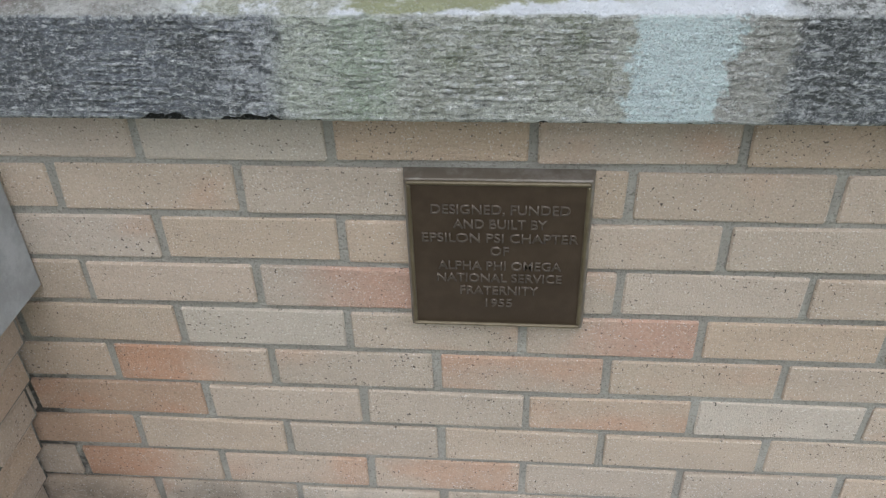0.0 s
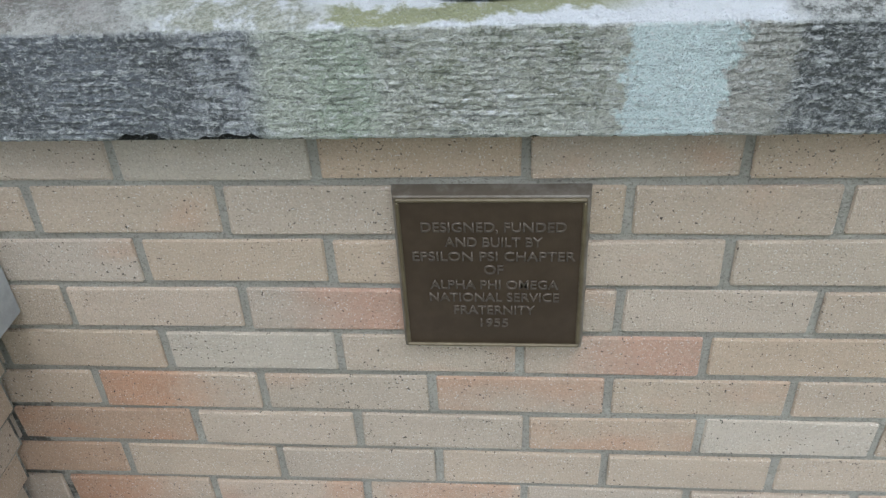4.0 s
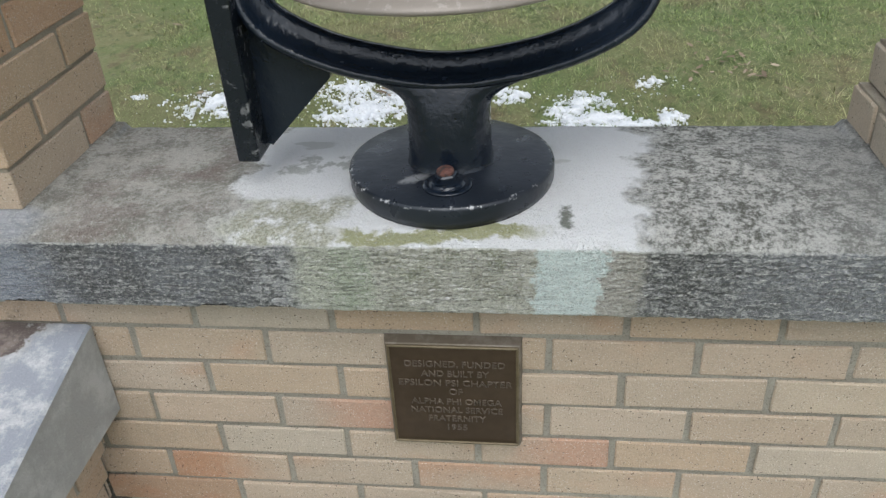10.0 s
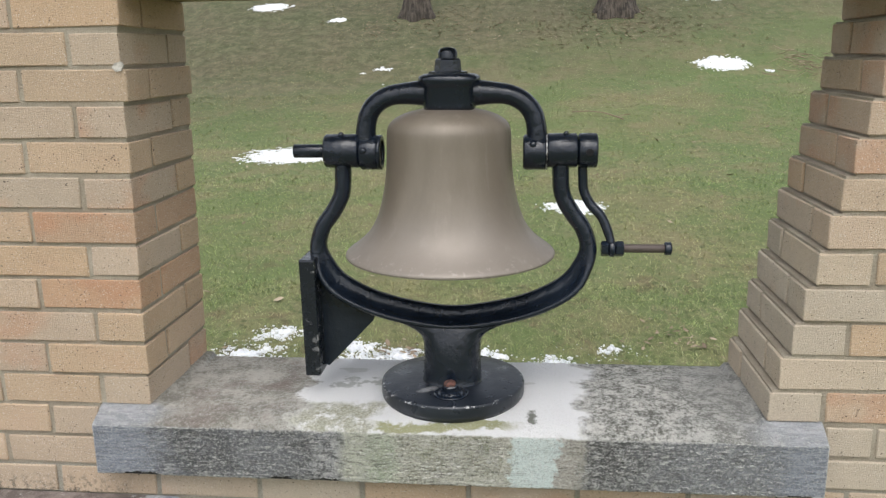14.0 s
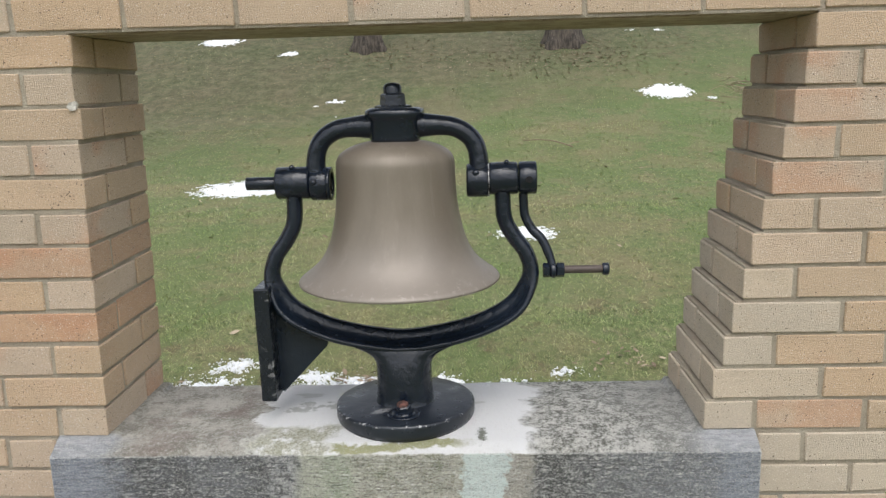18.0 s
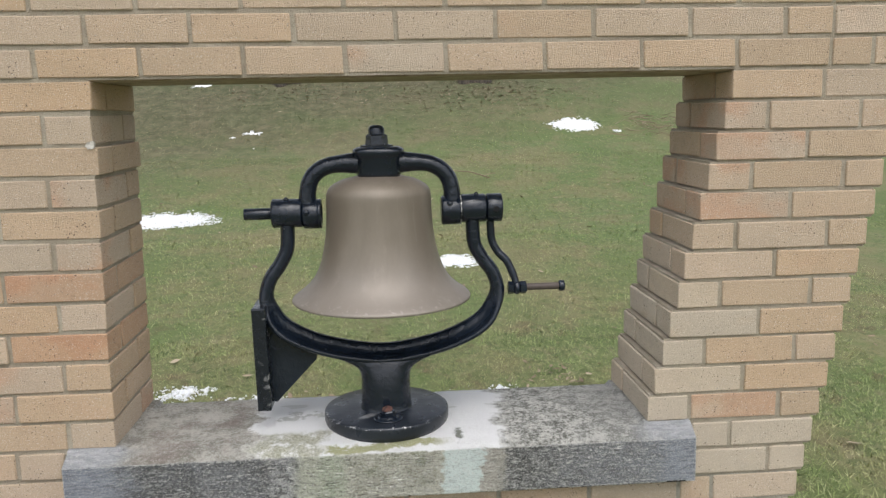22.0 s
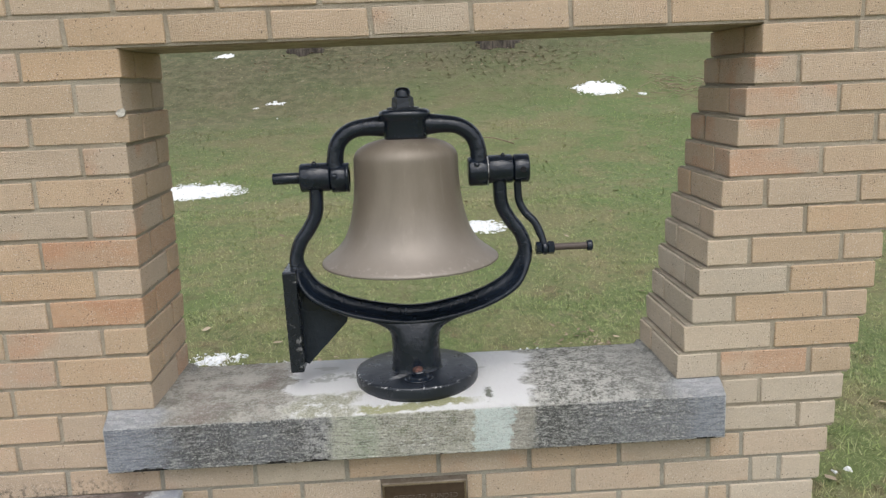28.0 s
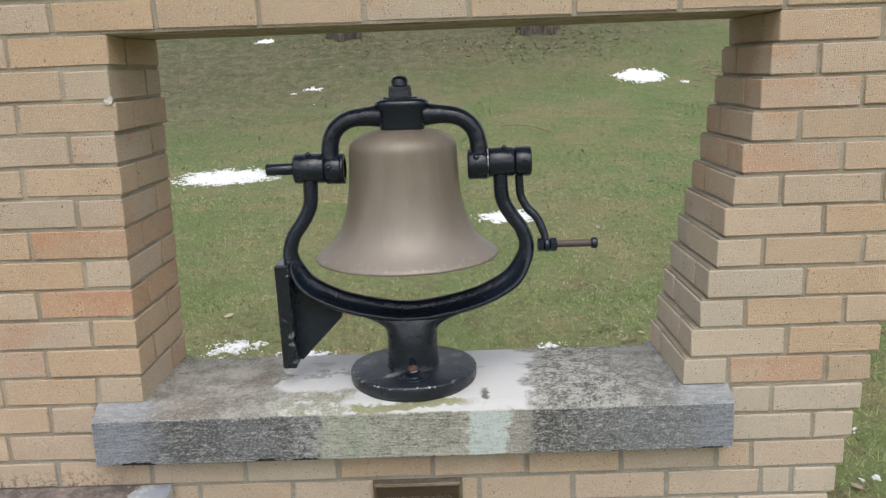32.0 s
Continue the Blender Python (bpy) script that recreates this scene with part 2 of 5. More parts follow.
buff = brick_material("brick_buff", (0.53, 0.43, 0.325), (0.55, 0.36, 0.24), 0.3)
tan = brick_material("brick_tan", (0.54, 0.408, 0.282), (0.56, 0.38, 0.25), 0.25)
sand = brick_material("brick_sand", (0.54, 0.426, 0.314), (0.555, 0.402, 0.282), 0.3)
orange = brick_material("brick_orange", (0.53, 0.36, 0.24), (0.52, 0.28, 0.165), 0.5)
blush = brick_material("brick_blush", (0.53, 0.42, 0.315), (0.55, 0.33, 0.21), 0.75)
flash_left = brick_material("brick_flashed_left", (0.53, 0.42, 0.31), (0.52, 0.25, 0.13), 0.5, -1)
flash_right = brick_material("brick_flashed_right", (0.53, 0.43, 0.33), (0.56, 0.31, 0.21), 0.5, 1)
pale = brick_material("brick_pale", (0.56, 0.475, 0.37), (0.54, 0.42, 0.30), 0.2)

def mortar_material(name, low, high, grit):
    m = Mat(name, 0.95)
    x, _, z = m.xyz()
    c = m.mix(m.step(m.noise(9.0, 5.0), 0.4, 0.7), low, high)
    c = m.mix(m.math("MULTIPLY", m.step(m.noise(330.0, 3.0, 0.7), 0.52, 0.64), grit), c, (0.16, 0.135, 0.11))
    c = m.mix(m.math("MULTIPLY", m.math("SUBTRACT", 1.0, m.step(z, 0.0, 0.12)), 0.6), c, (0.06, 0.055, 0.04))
    # wet stained mortar in the corner of wall and wing, the corner's shade painted in
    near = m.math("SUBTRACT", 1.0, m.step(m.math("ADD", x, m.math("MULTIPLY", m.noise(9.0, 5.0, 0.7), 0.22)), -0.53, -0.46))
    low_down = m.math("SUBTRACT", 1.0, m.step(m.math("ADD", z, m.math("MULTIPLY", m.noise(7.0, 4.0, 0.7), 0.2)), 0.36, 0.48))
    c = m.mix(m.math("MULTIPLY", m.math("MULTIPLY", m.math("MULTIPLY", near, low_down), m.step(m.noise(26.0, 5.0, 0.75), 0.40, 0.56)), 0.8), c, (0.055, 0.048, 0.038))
    m.colour(c)
    m.bump(m.noise(330.0, 3.0, 0.7), 0.006)
    return m.m


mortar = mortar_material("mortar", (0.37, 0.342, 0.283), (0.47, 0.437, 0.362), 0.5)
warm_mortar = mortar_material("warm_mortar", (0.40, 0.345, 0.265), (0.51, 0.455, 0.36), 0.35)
_m = Mat("pale_mortar", 0.95)
_m.colour(_m.mix(_m.step(_m.noise(160.0, 4.0), 0.4, 0.65), (0.42, 0.39, 0.34), (0.62, 0.59, 0.54)))
_m.bump(_m.noise(200.0, 4.0), 0.002)
pale_mortar = _m.m

# weathered limestone sill: dark crust and blue-grey ends, beige middle, pale run-off, lime round the bell's foot
_m = Mat("weathered_stone", 0.9)
_x, _y, _z = _m.xyz()
_wob = _m.math("MULTIPLY", _m.math("SUBTRACT", _m.noise(9.0, 5.0, 0.65), 0.5), 0.24)
_fine = _m.math("MULTIPLY", _m.math("SUBTRACT", _m.noise(60.0, 5.0, 0.75), 0.5), 0.07)
_fx = _m.math("ADD", _x, _m.math("ADD", _fine, _m.math("MULTIPLY", _wob, 0.22)))
_wx = _m.math("ADD", _x, _m.math("ADD", _fine, _wob))
_wy = _m.math("ADD", _y, _m.math("ADD", _m.math("MULTIPLY", _fine, 0.4), _m.math("MULTIPLY", _wob, 0.3)))
_nz = _m.put("ShaderNodeSeparateXYZ", Vector=_m.tc.outputs["Normal"]).outputs[2]
_top = _m.step(_nz, 0.4, 0.8)
_gr = _m.noise(250.0, 4.0, 0.75)
_comb = _m.noise(1.0, 6.0, 0.7, None, (22.0, 22.0, 210.0), 0.6)
_fleck = _m.noise(210.0, 4.0, 0.75, None, (0.8, 0.8, 1.2))
_blot = _m.noise(30.0, 6.0, 0.75)


def both(v, a, b, c, d):
    """1 between b and c, fading out to a and d."""
    return _m.math("MULTIPLY", _m.step(v, a, b), _m.math("SUBTRACT", 1.0, _m.step(v, c, d)))


# the upright face
_pit = _m.noise(125.0, 4.0, 0.7, None, (0.42, 0.42, 1.7))
_crust = _m.mix(_m.step(_m.noise(1.0, 6.0, 0.8, None, (34.0, 34.0, 120.0), 0.4), 0.47, 0.68), (0.10, 0.103, 0.107), (0.50, 0.495, 0.48))
_crust = _m.mix(_m.math("MULTIPLY", _m.step(_m.noise(8.0, 4.0, 0.6), 0.42, 0.62), 0.65), _crust, (0.25, 0.26, 0.28))
_f = _m.mix(_m.step(_fx, -0.262, -0.225), _crust, _m.mix(_blot, (0.50, 0.51, 0.40), (0.68, 0.69, 0.57)))
_f = _m.mix(_m.math("MULTIPLY", _m.math("MULTIPLY", both(_fx, -0.205, -0.165, -0.145, -0.125), _m.step(_m.noise(14.0, 3.0, 0.6, None, (2.0, 2.0, 0.4)), 0.35, 0.6)), 0.6), _f, (0.38, 0.46, 0.30))
_beige = _m.mix(_m.step(_blot, 0.4, 0.62), (0.46, 0.45, 0.355), (0.66, 0.645, 0.55))
_streak = _m.step(_m.noise(1.0, 3.0, 0.6, None, (110.0, 110.0, 7.0), 0.3), 0.58, 0.7)
_beige = _m.mix(_m.math("MULTIPLY", _streak, 0.5), _beige, (0.72, 0.66, 0.60))
_beige = _m.mix(_m.math("MULTIPLY", _m.math("MULTIPLY", _m.step(_m.noise(17.0, 5.0, 0.7), 0.48, 0.60), _m.step(_z, 0.735, 0.80)), 0.6), _beige, (0.25, 0.27, 0.15))
_f = _m.mix(_m.step(_fx, -0.145, -0.115), _f, _beige)
_f = _m.mix(_m.math("MULTIPLY", _m.math("MULTIPLY", both(_fx, -0.315, -0.285, -0.25, -0.225), _m.step(_m.noise(60.0, 5.0, 0.75), 0.42, 0.58)), 0.55), _f, (0.68, 0.68, 0.69))
_f = _m.mix(_m.step(_fx, 0.076, 0.090), _f, _m.mix(_m.step(_m.noise(20.0, 5.0, 0.7), 0.62, 0.7), (0.80, 0.89, 0.855), (0.58, 0.66, 0.62)))
_f = _m.mix(_m.step(_fx, 0.172, 0.182), _f, _m.mix(_blot, (0.42, 0.395, 0.335), (0.58, 0.55, 0.48)))
_mott = _m.mix(_m.step(_m.noise(1.0, 6.0, 0.85, None, (70.0, 70.0, 110.0), 0.5), 0.46, 0.64), (0.085, 0.088, 0.086), (0.55, 0.545, 0.53))
_f = _m.mix(_m.step(_fx, 0.215, 0.240), _f, _mott)
_f = _m.mix(_m.math("MULTIPLY", _m.step(_wx, 0.28, 0.46), 0.6), _f, (0.33, 0.34, 0.365))
_blue = _m.mix(_m.step(_comb, 0.42, 0.62), (0.29, 0.315, 0.37), (0.45, 0.48, 0.54))
_ends = _m.math("ADD", _m.math("SUBTRACT", 1.0, _m.step(_wx, -0.66, -0.56)), _m.step(_wx, 0.50, 0.62), True)
_f = _m.mix(_m.math("MULTIPLY", _ends, 0.85), _f, _blue)
_mid = both(_fx, -0.26, -0.22, 0.06, 0.09)
# grooves and pits darkened, bump tops brightened: relief shaded in the colour
_f = _m.mix(_m.math("MULTIPLY", _m.math("SUBTRACT", 1.0, _m.step(_comb, 0.40, 0.46)), _m.math("ADD", 0.24, _m.math("MULTIPLY", _mid, 0.16))), _f, (0.12, 0.12, 0.095))
_calm = _m.math("SUBTRACT", 1.0, _m.math("MULTIPLY", _m.math("MAXIMUM", _ends, both(_fx, 0.076, 0.09, 0.172, 0.182)), 0.65))
_f = _m.mix(_m.math("MULTIPLY", _m.math("MULTIPLY", _m.math("SUBTRACT", 1.0, _m.step(_pit, 0.37, 0.44)), _calm), 0.55), _f, (0.10, 0.10, 0.085))
_f = _m.mix(_m.math("MULTIPLY", _m.math("MULTIPLY", _m.step(_pit, 0.575, 0.635), _calm), 0.6), _f, (0.80, 0.79, 0.76))
# highlight on ridges and shade in hollows of the tooling, painted by pointiness
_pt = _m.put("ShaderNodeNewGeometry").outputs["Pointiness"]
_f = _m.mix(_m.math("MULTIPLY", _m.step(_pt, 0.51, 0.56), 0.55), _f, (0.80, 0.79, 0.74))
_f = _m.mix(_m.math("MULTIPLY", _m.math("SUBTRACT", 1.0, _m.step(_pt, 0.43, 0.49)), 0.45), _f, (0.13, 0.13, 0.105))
_f = _m.mix(_m.math("MULTIPLY", _m.step(_fleck, 0.54, 0.62), _m.math("ADD", 0.25, _m.math("MULTIPLY", _mid, 0.3))), _f, (0.82, 0.80, 0.75))
_f = _m.mix(_m.math("MULTIPLY", _m.math("SUBTRACT", 1.0, _m.step(_fleck, 0.38, 0.45)), 0.35), _f, (0.12, 0.12, 0.10))
# the top
_grit = _m.noise(120.0, 5.0, 0.8)
_gm = _m.math("ADD", _m.math("MULTIPLY", _m.noise(14.0, 6.0, 0.75), 0.6), _m.math("MULTIPLY", _grit, 0.4))
_t = _m.mix(_m.step(_gm, 0.42, 0.58), (0.25, 0.235, 0.195), (0.53, 0.51, 0.455))
_t = _m.mix(_m.math("MULTIPLY", _m.math("MULTIPLY", _m.step(_m.noise(9.0, 4.0, 0.65, _m.vmath("ADD", _m.pos, (2.0, 5.0, 0.0))), 0.5, 0.62), both(_wx, -0.62, -0.5, -0.42, -0.32)), 0.55), _t, (0.24, 0.18, 0.155))
_lime = _m.mix(_m.step(_m.noise(11.0, 3.0, 0.55, None, (0.7, 1.3, 1.0)), 0.62, 0.66), (0.91, 0.91, 0.90), (0.74, 0.74, 0.71))
_t = _m.mix(_m.step(_m.math("ADD", _wx, _m.math("MULTIPLY", _fine, 0.6)), -0.365, -0.325), _t, _lime)
_gp = _m.math("MULTIPLY", both(_wx, -0.29, -0.27, -0.22, -0.20), both(_wy, 0.12, 0.135, 0.18, 0.20))
_t = _m.mix(_m.math("MULTIPLY", _m.math("MULTIPLY", _gp, _m.step(_m.noise(22.0, 4.0, 0.6), 0.44, 0.52)), 0.75), _t, (0.42, 0.43, 0.39))
_mossy = _m.math("MULTIPLY", both(_wx, -0.37, -0.31, -0.20, -0.17), _m.math("SUBTRACT", 1.0, _m.step(_wy, 0.03, 0.06)))
_t = _m.mix(_m.math("MULTIPLY", _m.math("MULTIPLY", _mossy, _m.step(_blot, 0.36, 0.52)), 0.85), _t, _m.mix(_m.step(_fleck, 0.42, 0.58), (0.27, 0.27, 0.16), (0.52, 0.51, 0.38)))
_t = _m.mix(_m.math("MULTIPLY", _m.math("MULTIPLY", both(_wy, -0.040, -0.032, -0.018, -0.010), both(_wx, -0.19, -0.15, 0.03, 0.10)), 0.85), _t, _m.mix(_blot, (0.22, 0.23, 0.06), (0.42, 0.41, 0.16)))
_dx, _dy = _m.math("SUBTRACT", _x, 0.128), _m.math("SUBTRACT", _y, 0.006)
_spot = _m.math("SQRT", _m.math("ADD", _m.math("POWER", _dx, 2.0), _m.math("POWER", _m.math("MULTIPLY", _dy, 0.36), 2.0)))
_t = _m.mix(_m.math("MULTIPLY", _m.math("SUBTRACT", 1.0, _m.step(_m.math("ADD", _spot, _m.math("MULTIPLY", _fine, 0.6)), 0.003, 0.013)), 0.85), _t, (0.10, 0.11, 0.07))
_rm = _m.math("ADD", _m.math("MULTIPLY", _m.noise(20.0, 6.0, 0.8), 0.5), _m.math("MULTIPLY", _grit, 0.5))
_right = _m.mix(_m.step(_rm, 0.43, 0.57), (0.13, 0.128, 0.105), (0.66, 0.65, 0.60))
_t = _m.mix(_m.step(_m.math("ADD", _wx, _m.math("MULTIPLY", _y, -0.10)), 0.195, 0.235), _t, _right)
_t = _m.mix(_m.math("MULTIPLY", _m.step(_wx, 0.36, 0.54), 0.55), _t, _m.mix(_rm, (0.27, 0.27, 0.25), (0.42, 0.42, 0.40)))
_t = _m.mix(_m.math("MULTIPLY", _m.math("MULTIPLY", _ends, _m.math("SUBTRACT", 1.0, _m.step(_y, 0.0, 0.02))), 0.9), _t, _m.mix(_m.step(_comb, 0.4, 0.6), (0.34, 0.355, 0.38), (0.50, 0.515, 0.54)))
_t = _m.mix(_m.math("MULTIPLY", _m.step(_fleck, 0.57, 0.66), 0.42), _t, (0.8, 0.79, 0.74))
_edge = _m.math("MULTIPLY", both(_nz, 0.2, 0.45, 0.8, 0.97), _m.step(_m.noise(45.0, 5.0, 0.7), 0.48, 0.62))
# shade of the set-back strip and chips below the arris, painted near black
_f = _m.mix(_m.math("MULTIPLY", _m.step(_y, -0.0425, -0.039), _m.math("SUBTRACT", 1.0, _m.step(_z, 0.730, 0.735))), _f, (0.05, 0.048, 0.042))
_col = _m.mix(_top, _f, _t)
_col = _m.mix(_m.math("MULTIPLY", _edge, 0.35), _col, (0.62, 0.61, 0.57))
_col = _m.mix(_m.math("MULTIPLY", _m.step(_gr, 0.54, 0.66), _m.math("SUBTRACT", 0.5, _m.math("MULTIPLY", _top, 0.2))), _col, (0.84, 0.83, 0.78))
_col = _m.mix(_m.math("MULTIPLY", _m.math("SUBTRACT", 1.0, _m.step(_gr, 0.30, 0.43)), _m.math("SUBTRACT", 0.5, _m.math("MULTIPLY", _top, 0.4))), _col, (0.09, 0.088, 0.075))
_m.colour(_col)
_m.bump(_pit, 0.008, 0.9)
_m.bump(_fleck, 0.006, 0.9)
_m.bump(_gr, 0.006, 0.9)
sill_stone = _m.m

_m = Mat("coping_stone", 0.88)
_c = _m.mix(_m.step(_m.noise(12.0, 5.0, 0.7), 0.4, 0.65), (0.34, 0.335, 0.32), (0.46, 0.455, 0.44))
_tz = _m.step(_m.put("ShaderNodeSeparateXYZ", Vector=_m.tc.outputs["Normal"]).outputs[2], 0.4, 0.8)
_p = _m.xyz()
_dd = _m.math("ADD", _m.math("ADD", _p[0], _m.math("MULTIPLY", _p[1], -0.45)), _m.math("MULTIPLY", _m.math("SUBTRACT", _m.noise(11.0, 6.0, 0.7), 0.5), 0.22))
_b1 = _m.math("SUBTRACT", 1.0, _m.step(_dd, -0.69, -0.675))
_c = _m.mix(_m.math("MULTIPLY", _m.math("MULTIPLY", _m.step(_dd, -0.70, -0.64), _tz), 0.9), _c, _m.mix(_m.step(_m.noise(16.0, 6.0, 0.75), 0.46, 0.68), (0.27, 0.29, 0.33), (0.56, 0.56, 0.56)))
_brown = _m.mix(_m.step(_m.noise(26.0, 5.0, 0.7), 0.4, 0.62), (0.10, 0.08, 0.07), (0.20, 0.165, 0.145))
_brown = _m.mix(_m.step(_m.noise(8.0, 6.0, 0.75, _m.vmath("ADD", _m.pos, (5, 2, 1))), 0.60, 0.66), _brown, (0.44, 0.42, 0.395))
_c = _m.mix(_m.math("MULTIPLY", _b1, _tz), _c, _brown)
_c = _m.mix(_m.math("MULTIPLY", _m.step(_m.noise(220.0, 4.0, 0.7), 0.55, 0.7), 0.2), _c, (0.6, 0.6, 0.57))
_m.colour(_c)
_m.bump(_m.noise(160.0, 5.0, 0.7), 0.002)
cap_stone = _m.m

_m = Mat("black_paint", 0.3)
_pn = _m.noise(60.0, 4.0, 0.6)
_m.colour(_m.mix(_m.step(_m.noise(7.0, 4.0), 0.4, 0.7), (0.007, 0.0115, 0.020), (0.013, 0.0185, 0.029)))
_m.rough(_m.ramp(_pn, (0.3, 0.14), (0.7, 0.28)))
_m.bump(_pn, 0.0020, 1.0)
_m.bump(_m.noise(16.0, 2.0), 0.005, 0.35)
black = _m.m

_m = Mat("chipped_black_paint", 0.35)
_n1 = _m.step(_m.noise(48.0, 5.0, 0.75), 0.73, 0.75)
_pt = _m.put("ShaderNodeNewGeometry").outputs["Pointiness"]
_edge = _m.math("MULTIPLY", _m.step(_pt, 0.54, 0.60), _m.step(_m.noise(36.0, 5.0, 0.7), 0.57, 0.62))
_chip = _m.math("MAXIMUM", _m.math("MULTIPLY", _n1, 0.6), _edge)
_m.colour(_m.mix(_chip, (0.009, 0.012, 0.018), (0.30, 0.30, 0.30)))
_m.rough(_m.ramp(_m.noise(40.0), (0.3, 0.17), (0.7, 0.34)))
_m.bump(_m.noise(50.0), 0.001, 0.5)
black_chip = _m.m
_m = Mat("foot_paint", 0.35)
_x, _y, _z = _m.xyz()
_rad = _m.math("SQRT", _m.math("ADD", _m.math("POWER", _m.math("ADD", _x, 0.036), 2.0), _m.math("POWER", _m.math("SUBTRACT", _y, 0.125), 2.0)))
_rimz = _m.math("MULTIPLY", _m.step(_rad, 0.1425, 0.1465), _m.step(_z, 0.8665, 0.870))
_ch = _m.math("MULTIPLY", _rimz, _m.step(_m.noise(75.0, 5.0, 0.75), 0.575, 0.605))
_ch = _m.math("MAXIMUM", _ch, _m.math("MULTIPLY", _m.step(_m.noise(40.0, 5.0, 0.75), 0.70, 0.72), 0.7))
_sc = _m.math("SQRT", _m.math("ADD", _m.math("POWER", _m.math("MULTIPLY", _m.math("ADD", _x, 0.082), 0.55), 2.0), _m.math("POWER", _m.math("SUBTRACT", _m.math("ADD", _y, _m.math("MULTIPLY", _x, -0.35)), 0.082), 2.0)))
_ch = _m.math("MAXIMUM", _ch, _m.math("MULTIPLY", _m.math("SUBTRACT", 1.0, _m.step(_m.math("ADD", _sc, _m.math("MULTIPLY", _m.math("SUBTRACT", _m.noise(120.0, 4.0), 0.5), 0.02)), 0.006, 0.014)), 0.45))
_m.colour(_m.mix(_ch, _m.mix(_m.step(_m.noise(9.0, 4.0), 0.4, 0.7), (0.011, 0.0145, 0.021), (0.020, 0.025, 0.034)), (0.42, 0.42, 0.42)))
_m.rough(_m.ramp(_m.noise(30.0), (0.3, 0.22), (0.7, 0.42)))
_m.bump(_m.noise(50.0), 0.0015, 0.6)
foot_paint = _m.m

_m = Mat("bell_bronze", 0.5, 0.22)
_c = _m.mix(_m.step(_m.noise(6.0, 4.0, 0.6, None, (2, 2, 0.6)), 0.35, 0.7), (0.178, 0.149, 0.116), (0.222, 0.190, 0.152))
_z2 = _m.xyz()[2]
_c = _m.mix(_m.math("MULTIPLY", _m.step(_m.noise(240.0, 4.0, 0.7), 0.58, 0.72), 0.12), _c, (0.4, 0.36, 0.31))
# paler lower flare: its reflection of the sky put into the colour
_c = _m.mix(_m.math("MULTIPLY", _m.math("SUBTRACT", 1.0, _m.step(_m.math("ADD", _z2, _m.math("MULTIPLY", _m.noise(9.0, 4.0), 0.07)), 1.205, 1.335)), 0.55), _c, (0.275, 0.243, 0.217))
_c = _m.mix(_m.math("MULTIPLY", _m.step(_m.noise(32.0, 2.0, 0.5), 0.79, 0.81), 0.7), _c, (0.08, 0.065, 0.05))
_c = _m.mix(_m.math("MULTIPLY", _m.step(_m.noise(3.0, 5.0, 0.7, None, (9.0, 9.0, 0.8)), 0.56, 0.70), 0.22), _c, (0.33, 0.30, 0.26))
_c = _m.mix(_m.math("MULTIPLY", _m.math("MULTIPLY", _m.step(_m.noise(70.0, 5.0, 0.7), 0.56, 0.64), _m.math("SUBTRACT", 1.0, _m.step(_z2, 1.158, 1.175))), 0.45), _c, (0.40, 0.36, 0.32))
_m.colour(_c)
_m.rough(_m.ramp(_m.noise(18.0, 4.0), (0.3, 0.42), (0.7, 0.54)))
_m.bump(_m.noise(300.0, 3.0, 0.6), 0.0004, 0.5)
bronze = _m.m

# near black that stands in for the shade inside holes
_m = Mat("hole_black", 0.9)
_m.colour(_m.mix(_m.noise(40.0), (0.003, 0.003, 0.004), (0.006, 0.006, 0.007)))
hole_black = _m.m
# pale metal of the ring added to draw the bright slit
_m = Mat("slit_pale", 0.45, 0.6)
_m.colour(_m.mix(_m.step(_m.noise(90.0, 4.0), 0.42, 0.6), (0.03, 0.03, 0.035), (0.55, 0.54, 0.52)))
slit_pale = _m.m
_m = Mat("rust", 0.85)
_m.colour(_m.mix(_m.step(_m.noise(90.0, 5.0, 0.7), 0.4, 0.6), (0.04, 0.028, 0.025), (0.15, 0.065, 0.05)))
_m.bump(_m.noise(200.0), 0.001)
rust = _m.m
_m = Mat("brown_steel", 0.55, 0.3)
_m.colour(_m.mix(_m.noise(60.0, 5.0), (0.060, 0.046, 0.040), (0.125, 0.100, 0.088)))
brown_steel = _m.m
_m = Mat("lintel_steel", 0.7)
_m.colour(_m.mix(_m.step(_m.noise(22.0, 5.0, 0.7), 0.4, 0.65), (0.36, 0.28, 0.18), (0.22, 0.155, 0.095)))
lintel_steel = _m.m

_m = Mat("plaque_field", 0.5, 0.5)
_m.colour(_m.mix(_m.step(_m.noise(30.0, 5.0), 0.4, 0.7), (0.066, 0.043, 0.027), (0.084, 0.056, 0.036)))
_m.bump(_m.noise(500.0, 3.0, 0.7), 0.0005, 0.7)
plaque_field = _m.m
_m = Mat("plaque_bronze", 0.5, 0.3)
_m.colour(_m.mix(_m.step(_m.noise(40.0, 4.0), 0.4, 0.7), (0.105, 0.080, 0.042), (0.150, 0.118, 0.066)))
plaque_bronze = _m.m
_m = Mat("letter_bronze", 0.45, 0.3)
_m.colour(_m.mix(_m.step(_m.noise(60.0, 4.0), 0.4, 0.7), (0.098, 0.074, 0.052), (0.128, 0.099, 0.072)))
letter_bronze = _m.m
_m = Mat("plaque_edge", 0.55, 0.3)
_m.colour(_m.mix(_m.step(_m.noise(26.0, 5.0, 0.7), 0.4, 0.65), (0.135, 0.110, 0.080), (0.22, 0.19, 0.155)))
plaque_edge = _m.m

